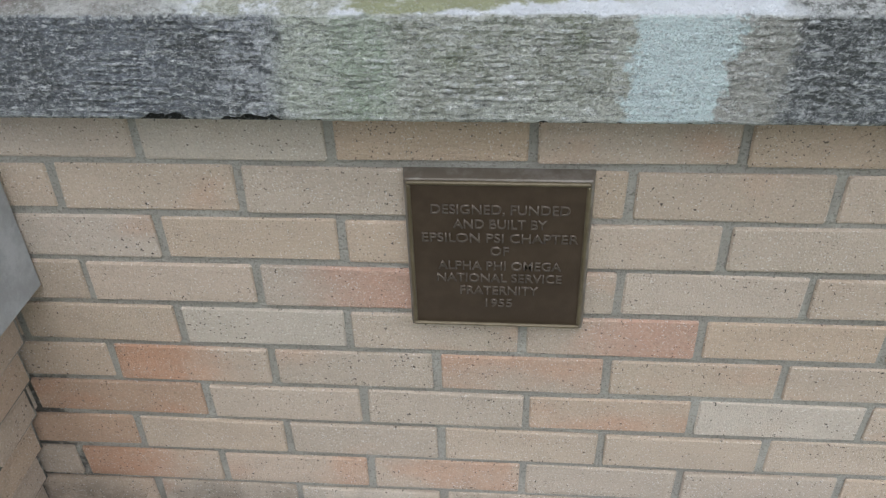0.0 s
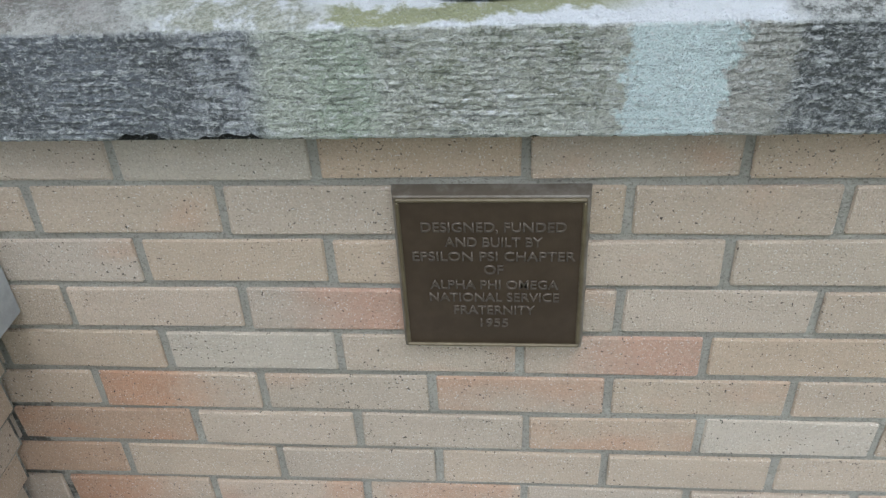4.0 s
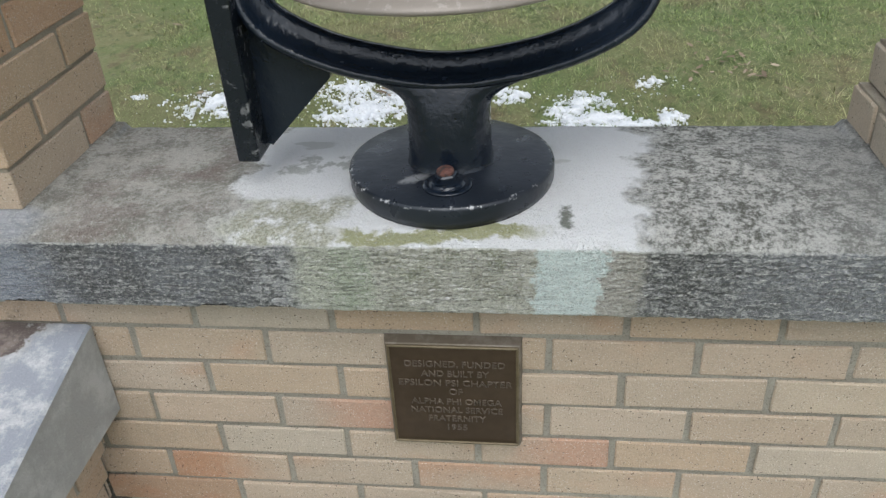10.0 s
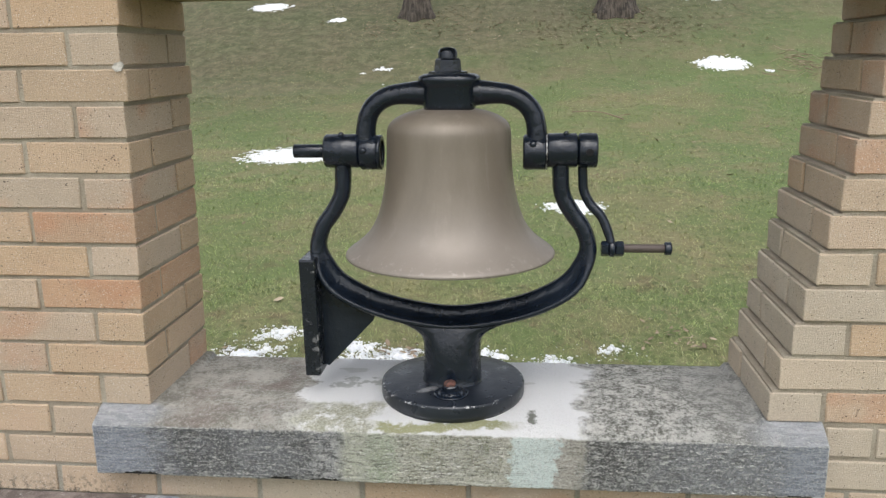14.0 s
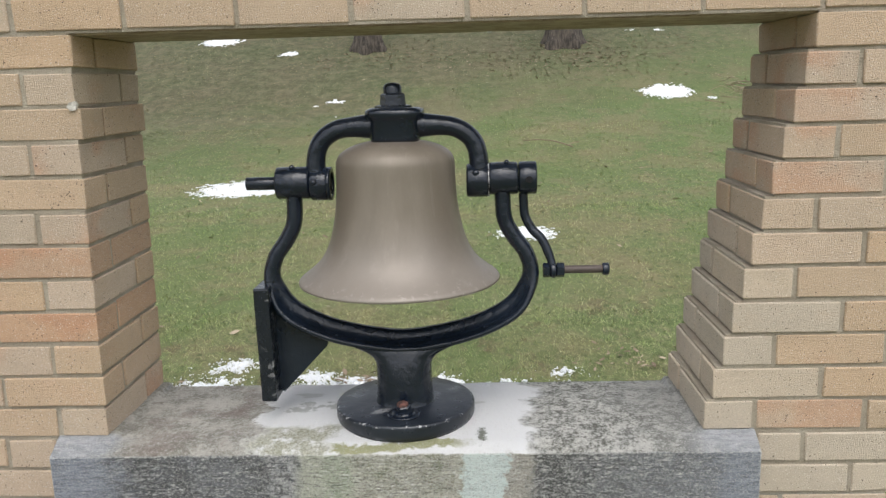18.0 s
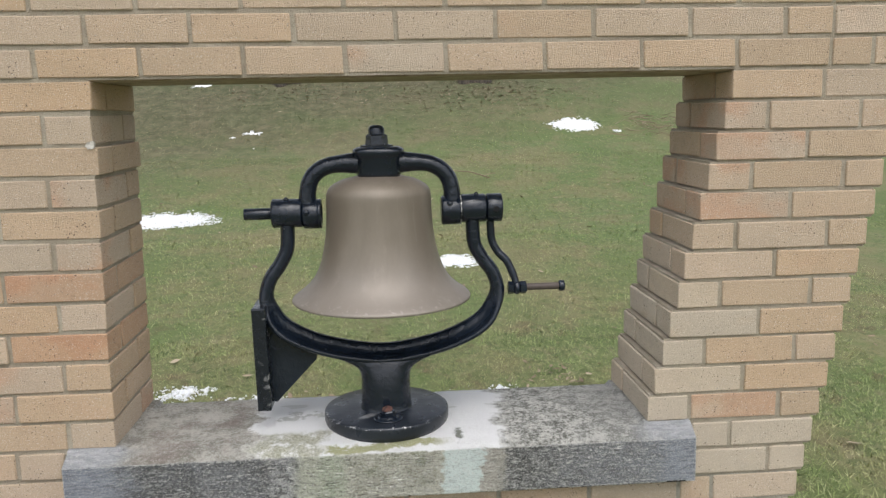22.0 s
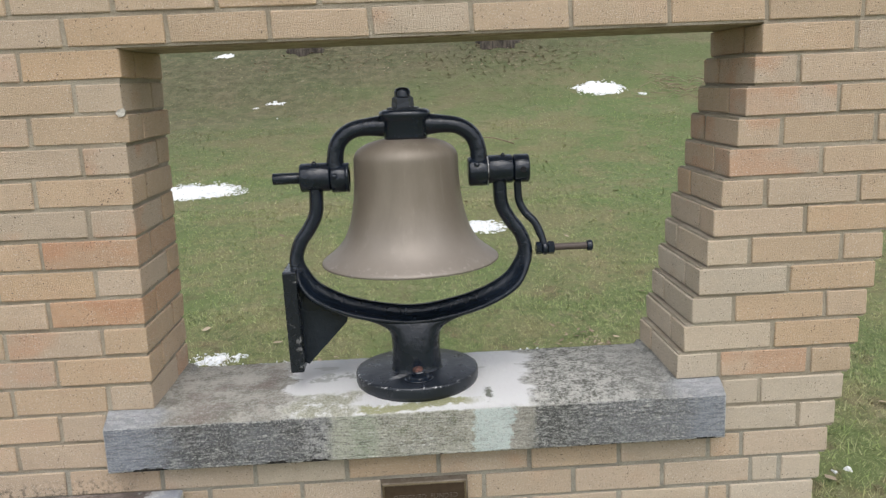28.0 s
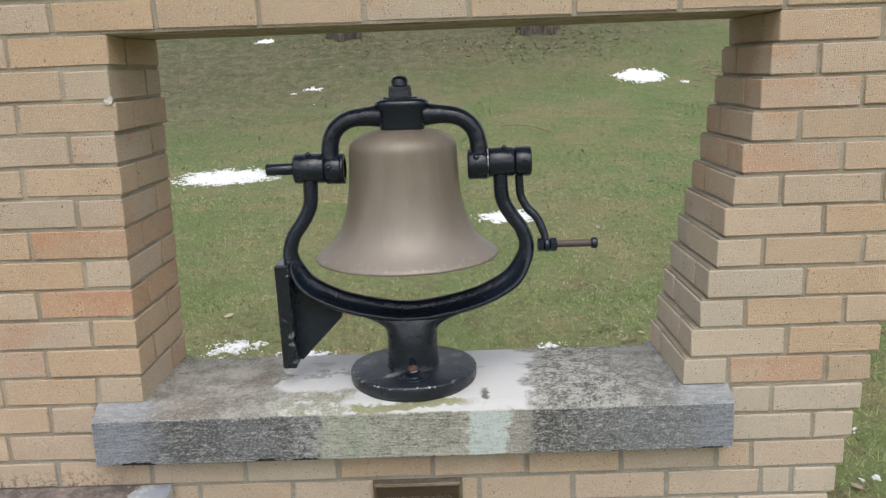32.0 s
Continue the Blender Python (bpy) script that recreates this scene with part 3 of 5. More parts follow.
def lawn_tone(m):
    """Colour of the winter lawn: green, olive and straw in patches, browner up the bank."""
    x, y, _ = m.xyz()
    v = m.vmath("MULTIPLY", m.pos, (1.0, 0.75, 0.0))
    col = m.mix(m.step(m.noise(0.50, 5.0, 0.62, v), 0.40, 0.60), (0.365, 0.385, 0.155), (0.285, 0.375, 0.128))
    col = m.mix(m.math("MULTIPLY", m.step(m.noise(3.1, 6.0, 0.7, m.vmath("ADD", v, (9, 4, 0))), 0.50, 0.68), 0.45), col, (0.19, 0.235, 0.085))
    lush = m.math("MULTIPLY", m.step(m.math("ADD", x, m.math("MULTIPLY", m.noise(0.8, 4.0, 0.6, v), 2.0)), 1.6, 3.4), m.step(y, 4.0, 6.5))
    col = m.mix(m.math("MULTIPLY", lush, 0.5), col, (0.25, 0.375, 0.115))
    col = m.mix(m.math("MULTIPLY", m.step(m.noise(1.25, 9.0, 0.78, m.vmath("ADD", v, (3, 7, 0))), 0.465, 0.62), 0.75), col, (0.475, 0.415, 0.21))
    col = m.mix(m.math("MULTIPLY", m.step(m.noise(6.0, 6.0, 0.78, v), 0.53, 0.67), 0.65), col, (0.56, 0.49, 0.29))
    col = m.mix(m.math("MULTIPLY", m.step(m.noise(15.0, 4.0, 0.7, v), 0.57, 0.69), 0.5), col, (0.13, 0.13, 0.06))
    col = m.mix(m.math("MULTIPLY", m.step(m.noise(21.0, 5.0, 0.78, v), 0.52, 0.62), 0.5), col, (0.58, 0.58, 0.30))
    col = m.mix(m.math("MULTIPLY", m.step(m.noise(16.0, 6.0, 0.8, m.vmath("ADD", v, (1, 6, 0))), 0.52, 0.62), 0.6), col, (0.085, 0.125, 0.036))
    swath = m.noise(0.9, 5.0, 0.65, m.vmath("MULTIPLY", m.pos, (0.75, 0.8, 0.0)))
    col = m.mix(m.math("MULTIPLY", m.step(swath, 0.49, 0.59), 0.60), col, (0.235, 0.352, 0.10))
    col = m.mix(m.math("MULTIPLY", m.math("SUBTRACT", 1.0, m.step(swath, 0.40, 0.46)), 0.52), col, (0.45, 0.395, 0.20))
    bare = m.math("MULTIPLY", m.step(m.noise(4.2, 6.0, 0.75, m.vmath("ADD", v, (5, 2, 0))), 0.55, 0.63), m.math("SUBTRACT", 1.0, m.step(y, 2.6, 5.0)))
    col = m.mix(m.math("MULTIPLY", bare, 0.6), col, (0.27, 0.19, 0.11))
    up = m.step(m.math("ADD", m.math("SUBTRACT", y, m.math("MULTIPLY", x, 0.55)), m.math("MULTIPLY", m.noise(0.7, 7.0, 0.75), 6.0)), 12.0, 18.5)
    litter = m.mix(m.step(m.noise(5.0, 8.0, 0.85, v), 0.44, 0.58), (0.095, 0.088, 0.05), (0.34, 0.285, 0.18))
    return m.mix(m.math("MULTIPLY", up, 0.68), col, litter)


_m = Mat("turf", 0.95)
# lawn tone darkened, so gaps between blades carry their shade in the colour
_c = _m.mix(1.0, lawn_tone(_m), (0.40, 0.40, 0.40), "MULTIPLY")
_tf = _m.noise(130.0, 4.0, 0.75)
_c = _m.mix(_m.math("MULTIPLY", _m.step(_tf, 0.54, 0.7), 0.4), _c, (0.16, 0.16, 0.07))
_c = _m.mix(_m.math("MULTIPLY", _m.math("SUBTRACT", 1.0, _m.step(_tf, 0.32, 0.45)), 0.5), _c, (0.05, 0.055, 0.02))
_m.colour(_c)
_m.bump(_m.noise(60.0, 5.0, 0.7), 0.006, 0.6)
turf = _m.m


def blade_material(name):
    """Grass blades that take the lawn's tone and vary from blade to blade."""
    m = Mat(name, 0.75)
    r = m.put("ShaderNodeNewGeometry").outputs["Random Per Island"]
    one = m.ramp(r, (0.0, (0.42, 0.46, 0.42)), (0.45, (0.92, 0.95, 0.90)), (0.80, (1.0, 1.0, 1.0)), (1.0, (1.0, 0.98, 0.95)))
    col = m.mix(1.0, lawn_tone(m), one, "MULTIPLY")
    col = m.mix(m.math("MULTIPLY", m.step(r, 0.72, 0.98), 0.55), col, (0.62, 0.60, 0.36))
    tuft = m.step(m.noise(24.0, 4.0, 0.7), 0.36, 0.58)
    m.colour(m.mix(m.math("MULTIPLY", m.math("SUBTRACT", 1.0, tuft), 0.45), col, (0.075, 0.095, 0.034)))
    return m.m


grass_mat = blade_material("grass_blades")

_m = Mat("snow", 0.7)
_m.colour(_m.mix(_m.step(_m.noise(25.0, 4.0), 0.35, 0.65), (0.74, 0.76, 0.79), (0.86, 0.87, 0.88)))
_m.bump(_m.noise(70.0, 4.0, 0.7), 0.01, 0.8)
snow_mat = _m.m
_m = Mat("bark", 0.95)
_bk = _m.noise(9.0, 6.0, 0.7, None, (2.2, 2.2, 0.45))
_m.colour(_m.mix(_m.step(_bk, 0.38, 0.62), (0.035, 0.029, 0.024), (0.12, 0.10, 0.08)))
_m.bump(_bk, 0.05, 1.0)
bark = _m.m
_m = Mat("dead_leaf", 0.8)
_m.colour(_m.ramp(_m.put("ShaderNodeNewGeometry").outputs["Random Per Island"], (0.0, (0.17, 0.125, 0.085)), (0.6, (0.27, 0.205, 0.14)), (1.0, (0.42, 0.34, 0.25))))
dead_leaf = _m.m
_m = Mat("wet_leaf", 0.55)
_m.colour(_m.mix(_m.step(_m.noise(40.0, 5.0, 0.7), 0.4, 0.65), (0.06, 0.038, 0.03), (0.13, 0.085, 0.065)))
_m.bump(_m.noise(120.0, 4.0), 0.002)
wet_leaf = _m.m
_m = Mat("weed_green", 0.8)
_m.colour(_m.ramp(_m.put("ShaderNodeNewGeometry").outputs["Random Per Island"], (0.0, (0.035, 0.045, 0.018)), (0.5, (0.075, 0.10, 0.03)), (0.8, (0.16, 0.16, 0.06)), (1.0, (0.34, 0.29, 0.17))))
weed_mat = _m.m
_m = Mat("soil", 0.98)
_m.colour(_m.mix(_m.step(_m.noise(30.0, 5.0, 0.7), 0.4, 0.65), (0.025, 0.02, 0.014), (0.075, 0.06, 0.04)))
_m.bump(_m.noise(90.0, 4.0, 0.7), 0.01)
soil = _m.m

# ---- ground ----
def build_ground():
    xs = sorted({*np.linspace(-6, 6, 49).round(3), *np.linspace(-30, 30, 31).round(3), -500, -200, -80, 80, 200, 500})
    ys = sorted({*np.linspace(-2, 20, 89).round(3), *np.linspace(20, 60, 11).round(3), -500, -150, -40, -12, -5, 120, 250, 500})
    bm = bmesh.new()
    grid = [[bm.verts.new((x, y, lawn_z(x, y))) for x in xs] for y in ys]
    for a, b in zip(grid, grid[1:]):
        for k in range(len(xs) - 1):
            bm.faces.new((a[k], a[k + 1], b[k + 1], b[k]))
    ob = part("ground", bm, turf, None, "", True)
    return tagged(ob, "lawn ground rising into a grassy bank", "ground", "", "structure")


ground = build_ground()


def build_grass():
    rng = np.random.default_rng(4)
    gx, gy = np.linspace(-8, 8, 65), np.linspace(-1, 20, 106)
    table = np.array([[lawn_z(x, y) for x in gx] for y in gy])

    def height(x, y):
        i = np.clip((x - gx[0]) / (gx[1] - gx[0]), 0, len(gx) - 1.001)
        k = np.clip((y - gy[0]) / (gy[1] - gy[0]), 0, len(gy) - 1.001)
        a, b = i.astype(int), k.astype(int)
        u, v = i - a, k - b
        return (1 - v) * ((1 - u) * table[b, a] + u * table[b, a + 1]) + v * ((1 - u) * table[b + 1, a] + u * table[b + 1, a + 1])

    blades = []
    clump = rng.random((331, 331))
    clump = (0.5 * clump + 0.25 * (np.roll(clump, 1, 0) + np.roll(clump, 1, 1)))

    def sow(n, x0, x1, y0, y1, length, width, gap=0.22):
        x, y = rng.uniform(x0, x1, n), rng.uniform(y0, y1, n)
        keep = ~((x > -1.6) & (x < 1.35) & (y > -0.09) & (y < 0.36))
        x, y = x[keep], y[keep]
        cell = 0.012 + 12 * width
        cover = clump[(y / cell).astype(int) % 331, (x / cell + 5000).astype(int) % 331]
        x, y, cover = x[cover > gap], y[cover > gap], cover[cover > gap]
        n = len(x)
        h, az, lean = (0.35 + 0.85 * cover) * rng.uniform(0.4, 1.0, n) ** 1.5 * length * 1.25, rng.uniform(0, 2 * math.pi, n), rng.uniform(0.8, 1.55, n)
        z = height(x, y) - 0.004
        c, s, w = np.cos(az), np.sin(az), width * rng.uniform(0.6, 1.3, n)
        r, up = h * np.sin(lean), h * np.cos(lean)
        pts = np.stack([(x - s * w, y + c * w, z), (x + s * w, y - c * w, z), (x + c * r * 0.5 - s * w * 0.7, y + s * r * 0.5 + c * w * 0.7, z + up * 0.65),
                        (x + c * r * 0.5 + s * w * 0.7, y + s * r * 0.5 - c * w * 0.7, z + up * 0.65), (x + c * r, y + s * r, z + up)])
        blades.append(pts.transpose(2, 0, 1))

    sow(150000, -1.8, 2.7, 0.34, 3.2, 0.046, 0.0012)
    sow(110000, -3.2, 3.8, 2.9, 6.2, 0.046, 0.0019)
    sow(95000, -4.8, 5.6, 5.8, 10.8, 0.042, 0.0036, 0.12)
    sow(85000, -7.0, 7.8, 10.2, 19.0, 0.036, 0.0065, 0.05)
    sow(40000, -1.8, 2.7, 1.3, 3.0, 0.030, 0.0010, 0.3)
    sow(9000, 1.2, 2.7, 0.4, 2.2, 0.070, 0.0019, 0.1)
    sow(2600, -0.65, 2.2, -0.5, -0.03, 0.05, 0.0016)
    v = np.concatenate(blades).reshape(-1, 3)
    n = len(v) // 5
    k = np.arange(n)[:, None] * 5
    tris = np.concatenate([k + [0, 1, 3], k + [0, 3, 2], k + [2, 3, 4]], 1).reshape(-1, 3)
    me = bpy.data.meshes.new("grass")
    me.vertices.add(len(v))
    me.vertices.foreach_set("co", v.ravel())
    me.loops.add(tris.size)
    me.loops.foreach_set("vertex_index", tris.ravel().astype(np.int32))
    me.polygons.add(len(tris))
    me.polygons.foreach_set("loop_start", np.arange(0, tris.size, 3, dtype=np.int32))
    me.update()
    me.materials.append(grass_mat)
    return tagged(new("grass", me), "short winter lawn grass, green with straw-coloured patches", "grass", "", "stuff")


build_grass()

# ---- masonry ----
brick_meshes = {}


def brick_mesh(sx, sy, kind, material):
    key = (round(sx, 3), round(sy, 3), kind, material.name)
    if key not in brick_meshes:
        rng = random.Random(hash((round(sx * 1000), round(sy * 1000), kind)))
        bm = box(bmesh.new(), -sx / 2, sx / 2, -sy / 2, sy / 2, -BH / 2, BH / 2)
        for v in bm.verts:
            v.co += Vector([rng.uniform(-1, 1) * 0.0014 for _ in range(3)])
        bmesh.ops.bevel(bm, geom=list(bm.edges), offset=0.0020, segments=1, affect="EDGES")
        for v in bm.verts:
            v.co += Vector([rng.uniform(-1, 1) * 0.0005 for _ in range(3)])
        me = mesh_from(bm, "brick")
        me.materials.append(material)
        brick_meshes[key] = me
    return brick_meshes[key]


lay = random.Random(11)
FLASHED = {(-6, -0.43): flash_left, (-9, -0.54): flash_left, (-4, -0.22): flash_right, (-5, 0.11): flash_right}
ORANGE = {(-8, -0.6), (-7, -0.54), (7, -0.74), (5, -0.74)}
BLUSH = {(-4, -0.22), (-5, 0.11), (-7, 0.11), (-9, -0.11), (-9, -0.32), (9, 0.74), (12, 0.79), (3, -0.9), (-6, 0.0), (10, 0.8), (13, -0.9)}
TAN = {(-4, -0.6), (-6, -0.6), (-4, -0.43), (-3, -0.18), (-1, -0.11), (-6, 0.43), (-5, 0.32), (13, -0.74), (11, -0.7), (14, -0.63), (4, 0.83), (6, 0.87), (-2, 0.22), (-1, 0.32), (-2, 0.43), (-4, 0.43), (5, -0.8)}


def brick(parent, x0, x1, y0, y1, n, tilt=True):
    cx, cy = (x0 + x1) / 2, (y0 + y1) / 2
    near = [m for (a, b), m in FLASHED.items() if n == a and abs(cx - b) < 0.08]
    if near:
        mat = near[0]
    elif any(n == a and abs(cx - b) < 0.08 for a, b in ORANGE):
        mat = orange
    elif any(n == a and abs(cx - b) < 0.08 for a, b in BLUSH):
        mat = blush
    elif any(n == a and abs(cx - b) < 0.08 for a, b in TAN):
        mat = tan if n >= 0 else sand
    elif 2 <= n <= 6 and 0.5 < cx < 0.75 or n in (0, 1) and cx > 0.6:
        mat = pale
    else:
        u = lay.random()
        if n >= 0:
            mat = tan if u < 0.42 else sand if u < 0.80 else blush if u < 0.92 else buff
        else:
            mat = sand if cx < -0.55 else pale if u > 0.84 else blush if u < 0.07 and cx > 0.45 else buff
    ob = new("brick", brick_mesh(x1 - x0, y1 - y0, lay.randrange(3), mat))
    jit = 0.0012
    ob.matrix_basis = pose(cx, cy + lay.uniform(-jit, jit), course_z(n) + C / 2 + lay.uniform(-0.0006, 0.0006), lay.uniform(-0.4, 0.4), lay.uniform(-0.25, 0.25), lay.uniform(-0.4, 0.4))
    ob.parent = parent
    return ob


def core(name, runs, label, bed=mortar):
    """Mortar bed of a stretch of wall: one run (n, x0, x1, y0, y1) a course."""
    bm = bmesh.new()
    inset, (_, _, _, y0, y1) = 0.0040, runs[0]
    side = [(x1 - inset, course_z(n) + dz) for n, _, x1, _, _ in runs for dz in (0, C)]
    side += [(x0 + inset, course_z(n) + dz) for n, x0, _, _, _ in reversed(runs) for dz in (C, 0)]
    outline = [p for k, p in enumerate(side) if not (abs(p[0] - side[k - 1][0]) < 1e-6 and abs(p[0] - side[(k + 1) % len(side)][0]) < 1e-6)]
    front = [bm.verts.new((x, y0 + inset, z)) for x, z in outline]
    back = [bm.verts.new((x, y1 - inset, z)) for x, z in outline]
    bm.faces.new(front)
    bm.faces.new(back[::-1])
    for k in range(len(outline)):
        bm.faces.new((front[k], back[k], back[(k + 1) % len(outline)], front[(k + 1) % len(outline)]))
    bmesh.ops.recalc_face_normals(bm, faces=bm.faces)
    return tagged(part(name, bm, bed), label, "wall", "", "structure")


# where the bond of a course runs a little off
SHIFT = {-5: -0.002, -6: 0.107, -7: 0.007, -9: 0.005, 15: 0.009, 17: 0.009, 19: 0.009}


def joints(n):
    """Bond of the plain courses: stretchers, each course half a brick on."""
    s = 0.2165 if n < 0 else 0.2140
    ph = SHIFT.get(n, 0.003) if n % 2 else SHIFT.get(n, 0.109 if n < 0 else 0.1155)
    return [ph + s * k for k in range(-8, 8)]


def course(parent, n, x0, x1):
    """Front stretchers of a plain course from x0 to x1, closed with cut bricks."""
    cuts = [j for j in joints(n) if x0 + 0.035 < j < x1 - 0.035]
    if n == -7:   # a longer brick runs into the corner here
        cuts = [j - 0.035 if -0.66 < j < -0.62 else j for j in cuts]
    last = x1 - (BL if n % 2 else BW) - J / 2
    cuts = [j for j in cuts if j < last - 0.035] + [last]
    edges = [x0 - J / 2] + cuts + [x1 + J / 2]
    for a, b in zip(edges, edges[1:]):
        brick(parent, a + J / 2, b - J / 2, 0, BW, n)


def back_course(bm, n, x0, x1):
    """Rear face of a course."""
    x = x0
    while x < x1 - 0.03:
        e = min(x + (BL if x > x0 else BL / (1 + n % 2)), x1)
        box(bm, x, e, D - BW, D, course_z(n) + J / 2, course_z(n) + C - J / 2)
        x = e + J


low_runs, head_runs = [], []
for n in range(N0, 0):
    low_runs.append((n, LEFT, outer_right(n), 0, D))
for n in range(NL, NTOP):
    head_runs.append((n, LEFT, outer_right(n), 0, D))
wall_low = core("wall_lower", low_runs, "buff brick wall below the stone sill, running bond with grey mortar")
wall_head = core("wall_head", head_runs, "buff brick wall above the opening", warm_mortar)
for wall, rng_n in ((wall_low, range(N0, 0)), (wall_head, range(NL, NTOP))):
    for n in rng_n:
        course(wall, n, LEFT, outer_right(n))
    bm = bmesh.new()
    for n in rng_n:
        back_course(bm, n, LEFT, outer_right(n))
    tagged(part("rear_bricks", bm, buff, wall), "", "", "", "stuff")

SX0, SX1 = -0.748, 0.674   # ends of the sill
left_runs = [(n, LEFT, SX0 if n < 2 else jamb_left(n), 0, D) for n in range(0, NL)]
right_runs = [(n, SX1 if n < 2 else jamb_right(n), outer_right(n), 0, D) for n in range(0, NL)]
pier_left = core("pier_left", left_runs, "upright buff brick pier beside the opening", warm_mortar)
pier_right = core("pier_right", right_runs, "leaning buff brick pier with stepped courses beside the opening", warm_mortar)


def pier_course(parent, n, inner, far, sign):
    """One course of a pier, from the jamb (inner) outwards (far); sign +1 to the right, -1 to the left."""
    header = n % 2 == 0
    put = []
    if header:
        put.append((inner, inner + sign * BW, 0, BL))
        put.append((inner, inner + sign * BL, BL + J, D))
        x = inner + sign * (BW + J)
    else:
        put.append((inner, inner + sign * BL, 0, BW))
        put.append((inner, inner + sign * BW, BW + J, D))
        x = inner + sign * (BL + J)
    while sign * (far - x) > 0.035:
        e = x + sign * BL
        if sign * (far - e) < 0.04:
            e = far
        put.append((x, e, 0, BW))
        x = e + sign * J
    for a, b, y0, y1 in put:
        brick(parent, min(a, b), max(a, b), y0, y1, n)


for n in range(0, NL):
    if n < 2:
        s0 = BW - 0.009 if n == 1 else BL - 0.021
        x = SX1 + J
        for w in ((s0 - 0.004, outer_right(n) - SX1 - 2 * J - s0 + 0.004)):
            brick(pier_right, x, x + w, 0, BW, n)
            x += w + J
        x, w = SX0 - J, (0.098 if n == 1 else 0.204)
        while x > LEFT + 0.03:
            a = max(x - w, LEFT)
            brick(pier_left, a, x, 0, BW, n)
            x, w = a - J, BL
    else:
        pier_course(pier_left, n, jamb_left(n) + lay.uniform(-0.0015, 0.0015) + (0.008 if n == 11 else 0), LEFT, -1)
        pier_course(pier_right, n, jamb_right(n), outer_right(n), 1)
for pier, runs in ((pier_left, left_runs), (pier_right, right_runs)):
    bm = bmesh.new()
    for n, a, b, _, _ in runs:
        if pier is pier_left:
            back_course(bm, n, a, b - BL - J)
        else:
            back_course(bm, n, a + BL + J, b)
    tagged(part("rear_bricks", bm, buff, pier), "", "", "", "stuff")

# mortar chip on the arris of the jamb
bm = bmesh.new()
_r = random.Random(5)
_cx, _cz = jamb_left(12) - 0.004, course_z(12) + 0.002
_c0 = [bm.verts.new((_cx + a * 0.014 * _r.uniform(0.7, 1.2), -0.0035 + 0.002 * _r.random(), _cz + b * 0.009 * _r.uniform(0.6, 1.3))) for a, b in ((-1, -0.2), (-0.5, -0.9), (0.3, -0.8), (0.45, 0.2), (0.2, 0.9), (-0.6, 0.8))]
_c1 = [bm.verts.new((v.co.x, 0.006, v.co.z)) for v in _c0]
bm.faces.new(_c0)
for k in range(6):
    bm.faces.new((_c0[k], _c1[k], _c1[(k + 1) % 6], _c0[(k + 1) % 6]))
bmesh.ops.recalc_face_normals(bm, faces=bm.faces)
part("mortar_chip", bm, pale_mortar, pier_left, "pale lump of mortar on the brick arris")

# steel plate that carries the bricks over the opening
bm = box(bmesh.new(), jamb_left(13) - 0.08, jamb_right(13) + 0.08, 0.012, D - 0.01, course_z(NL) - 0.003, course_z(NL) + 0.004, 0.001)
tagged(part("lintel", bm, lintel_steel), "thin painted steel lintel plate under the bricks", "lintel", "", "structure")

# ---- stone sill with raised bearing ends ----
# chips broken from the lower arris: from, to, depth
CHIPS = ((-0.695, -0.615, 0.0085), (-0.392, -0.340, 0.0095), (-0.312, -0.245, 0.0065), (0.345, 0.382, 0.004), (0.598, 0.655, 0.006))


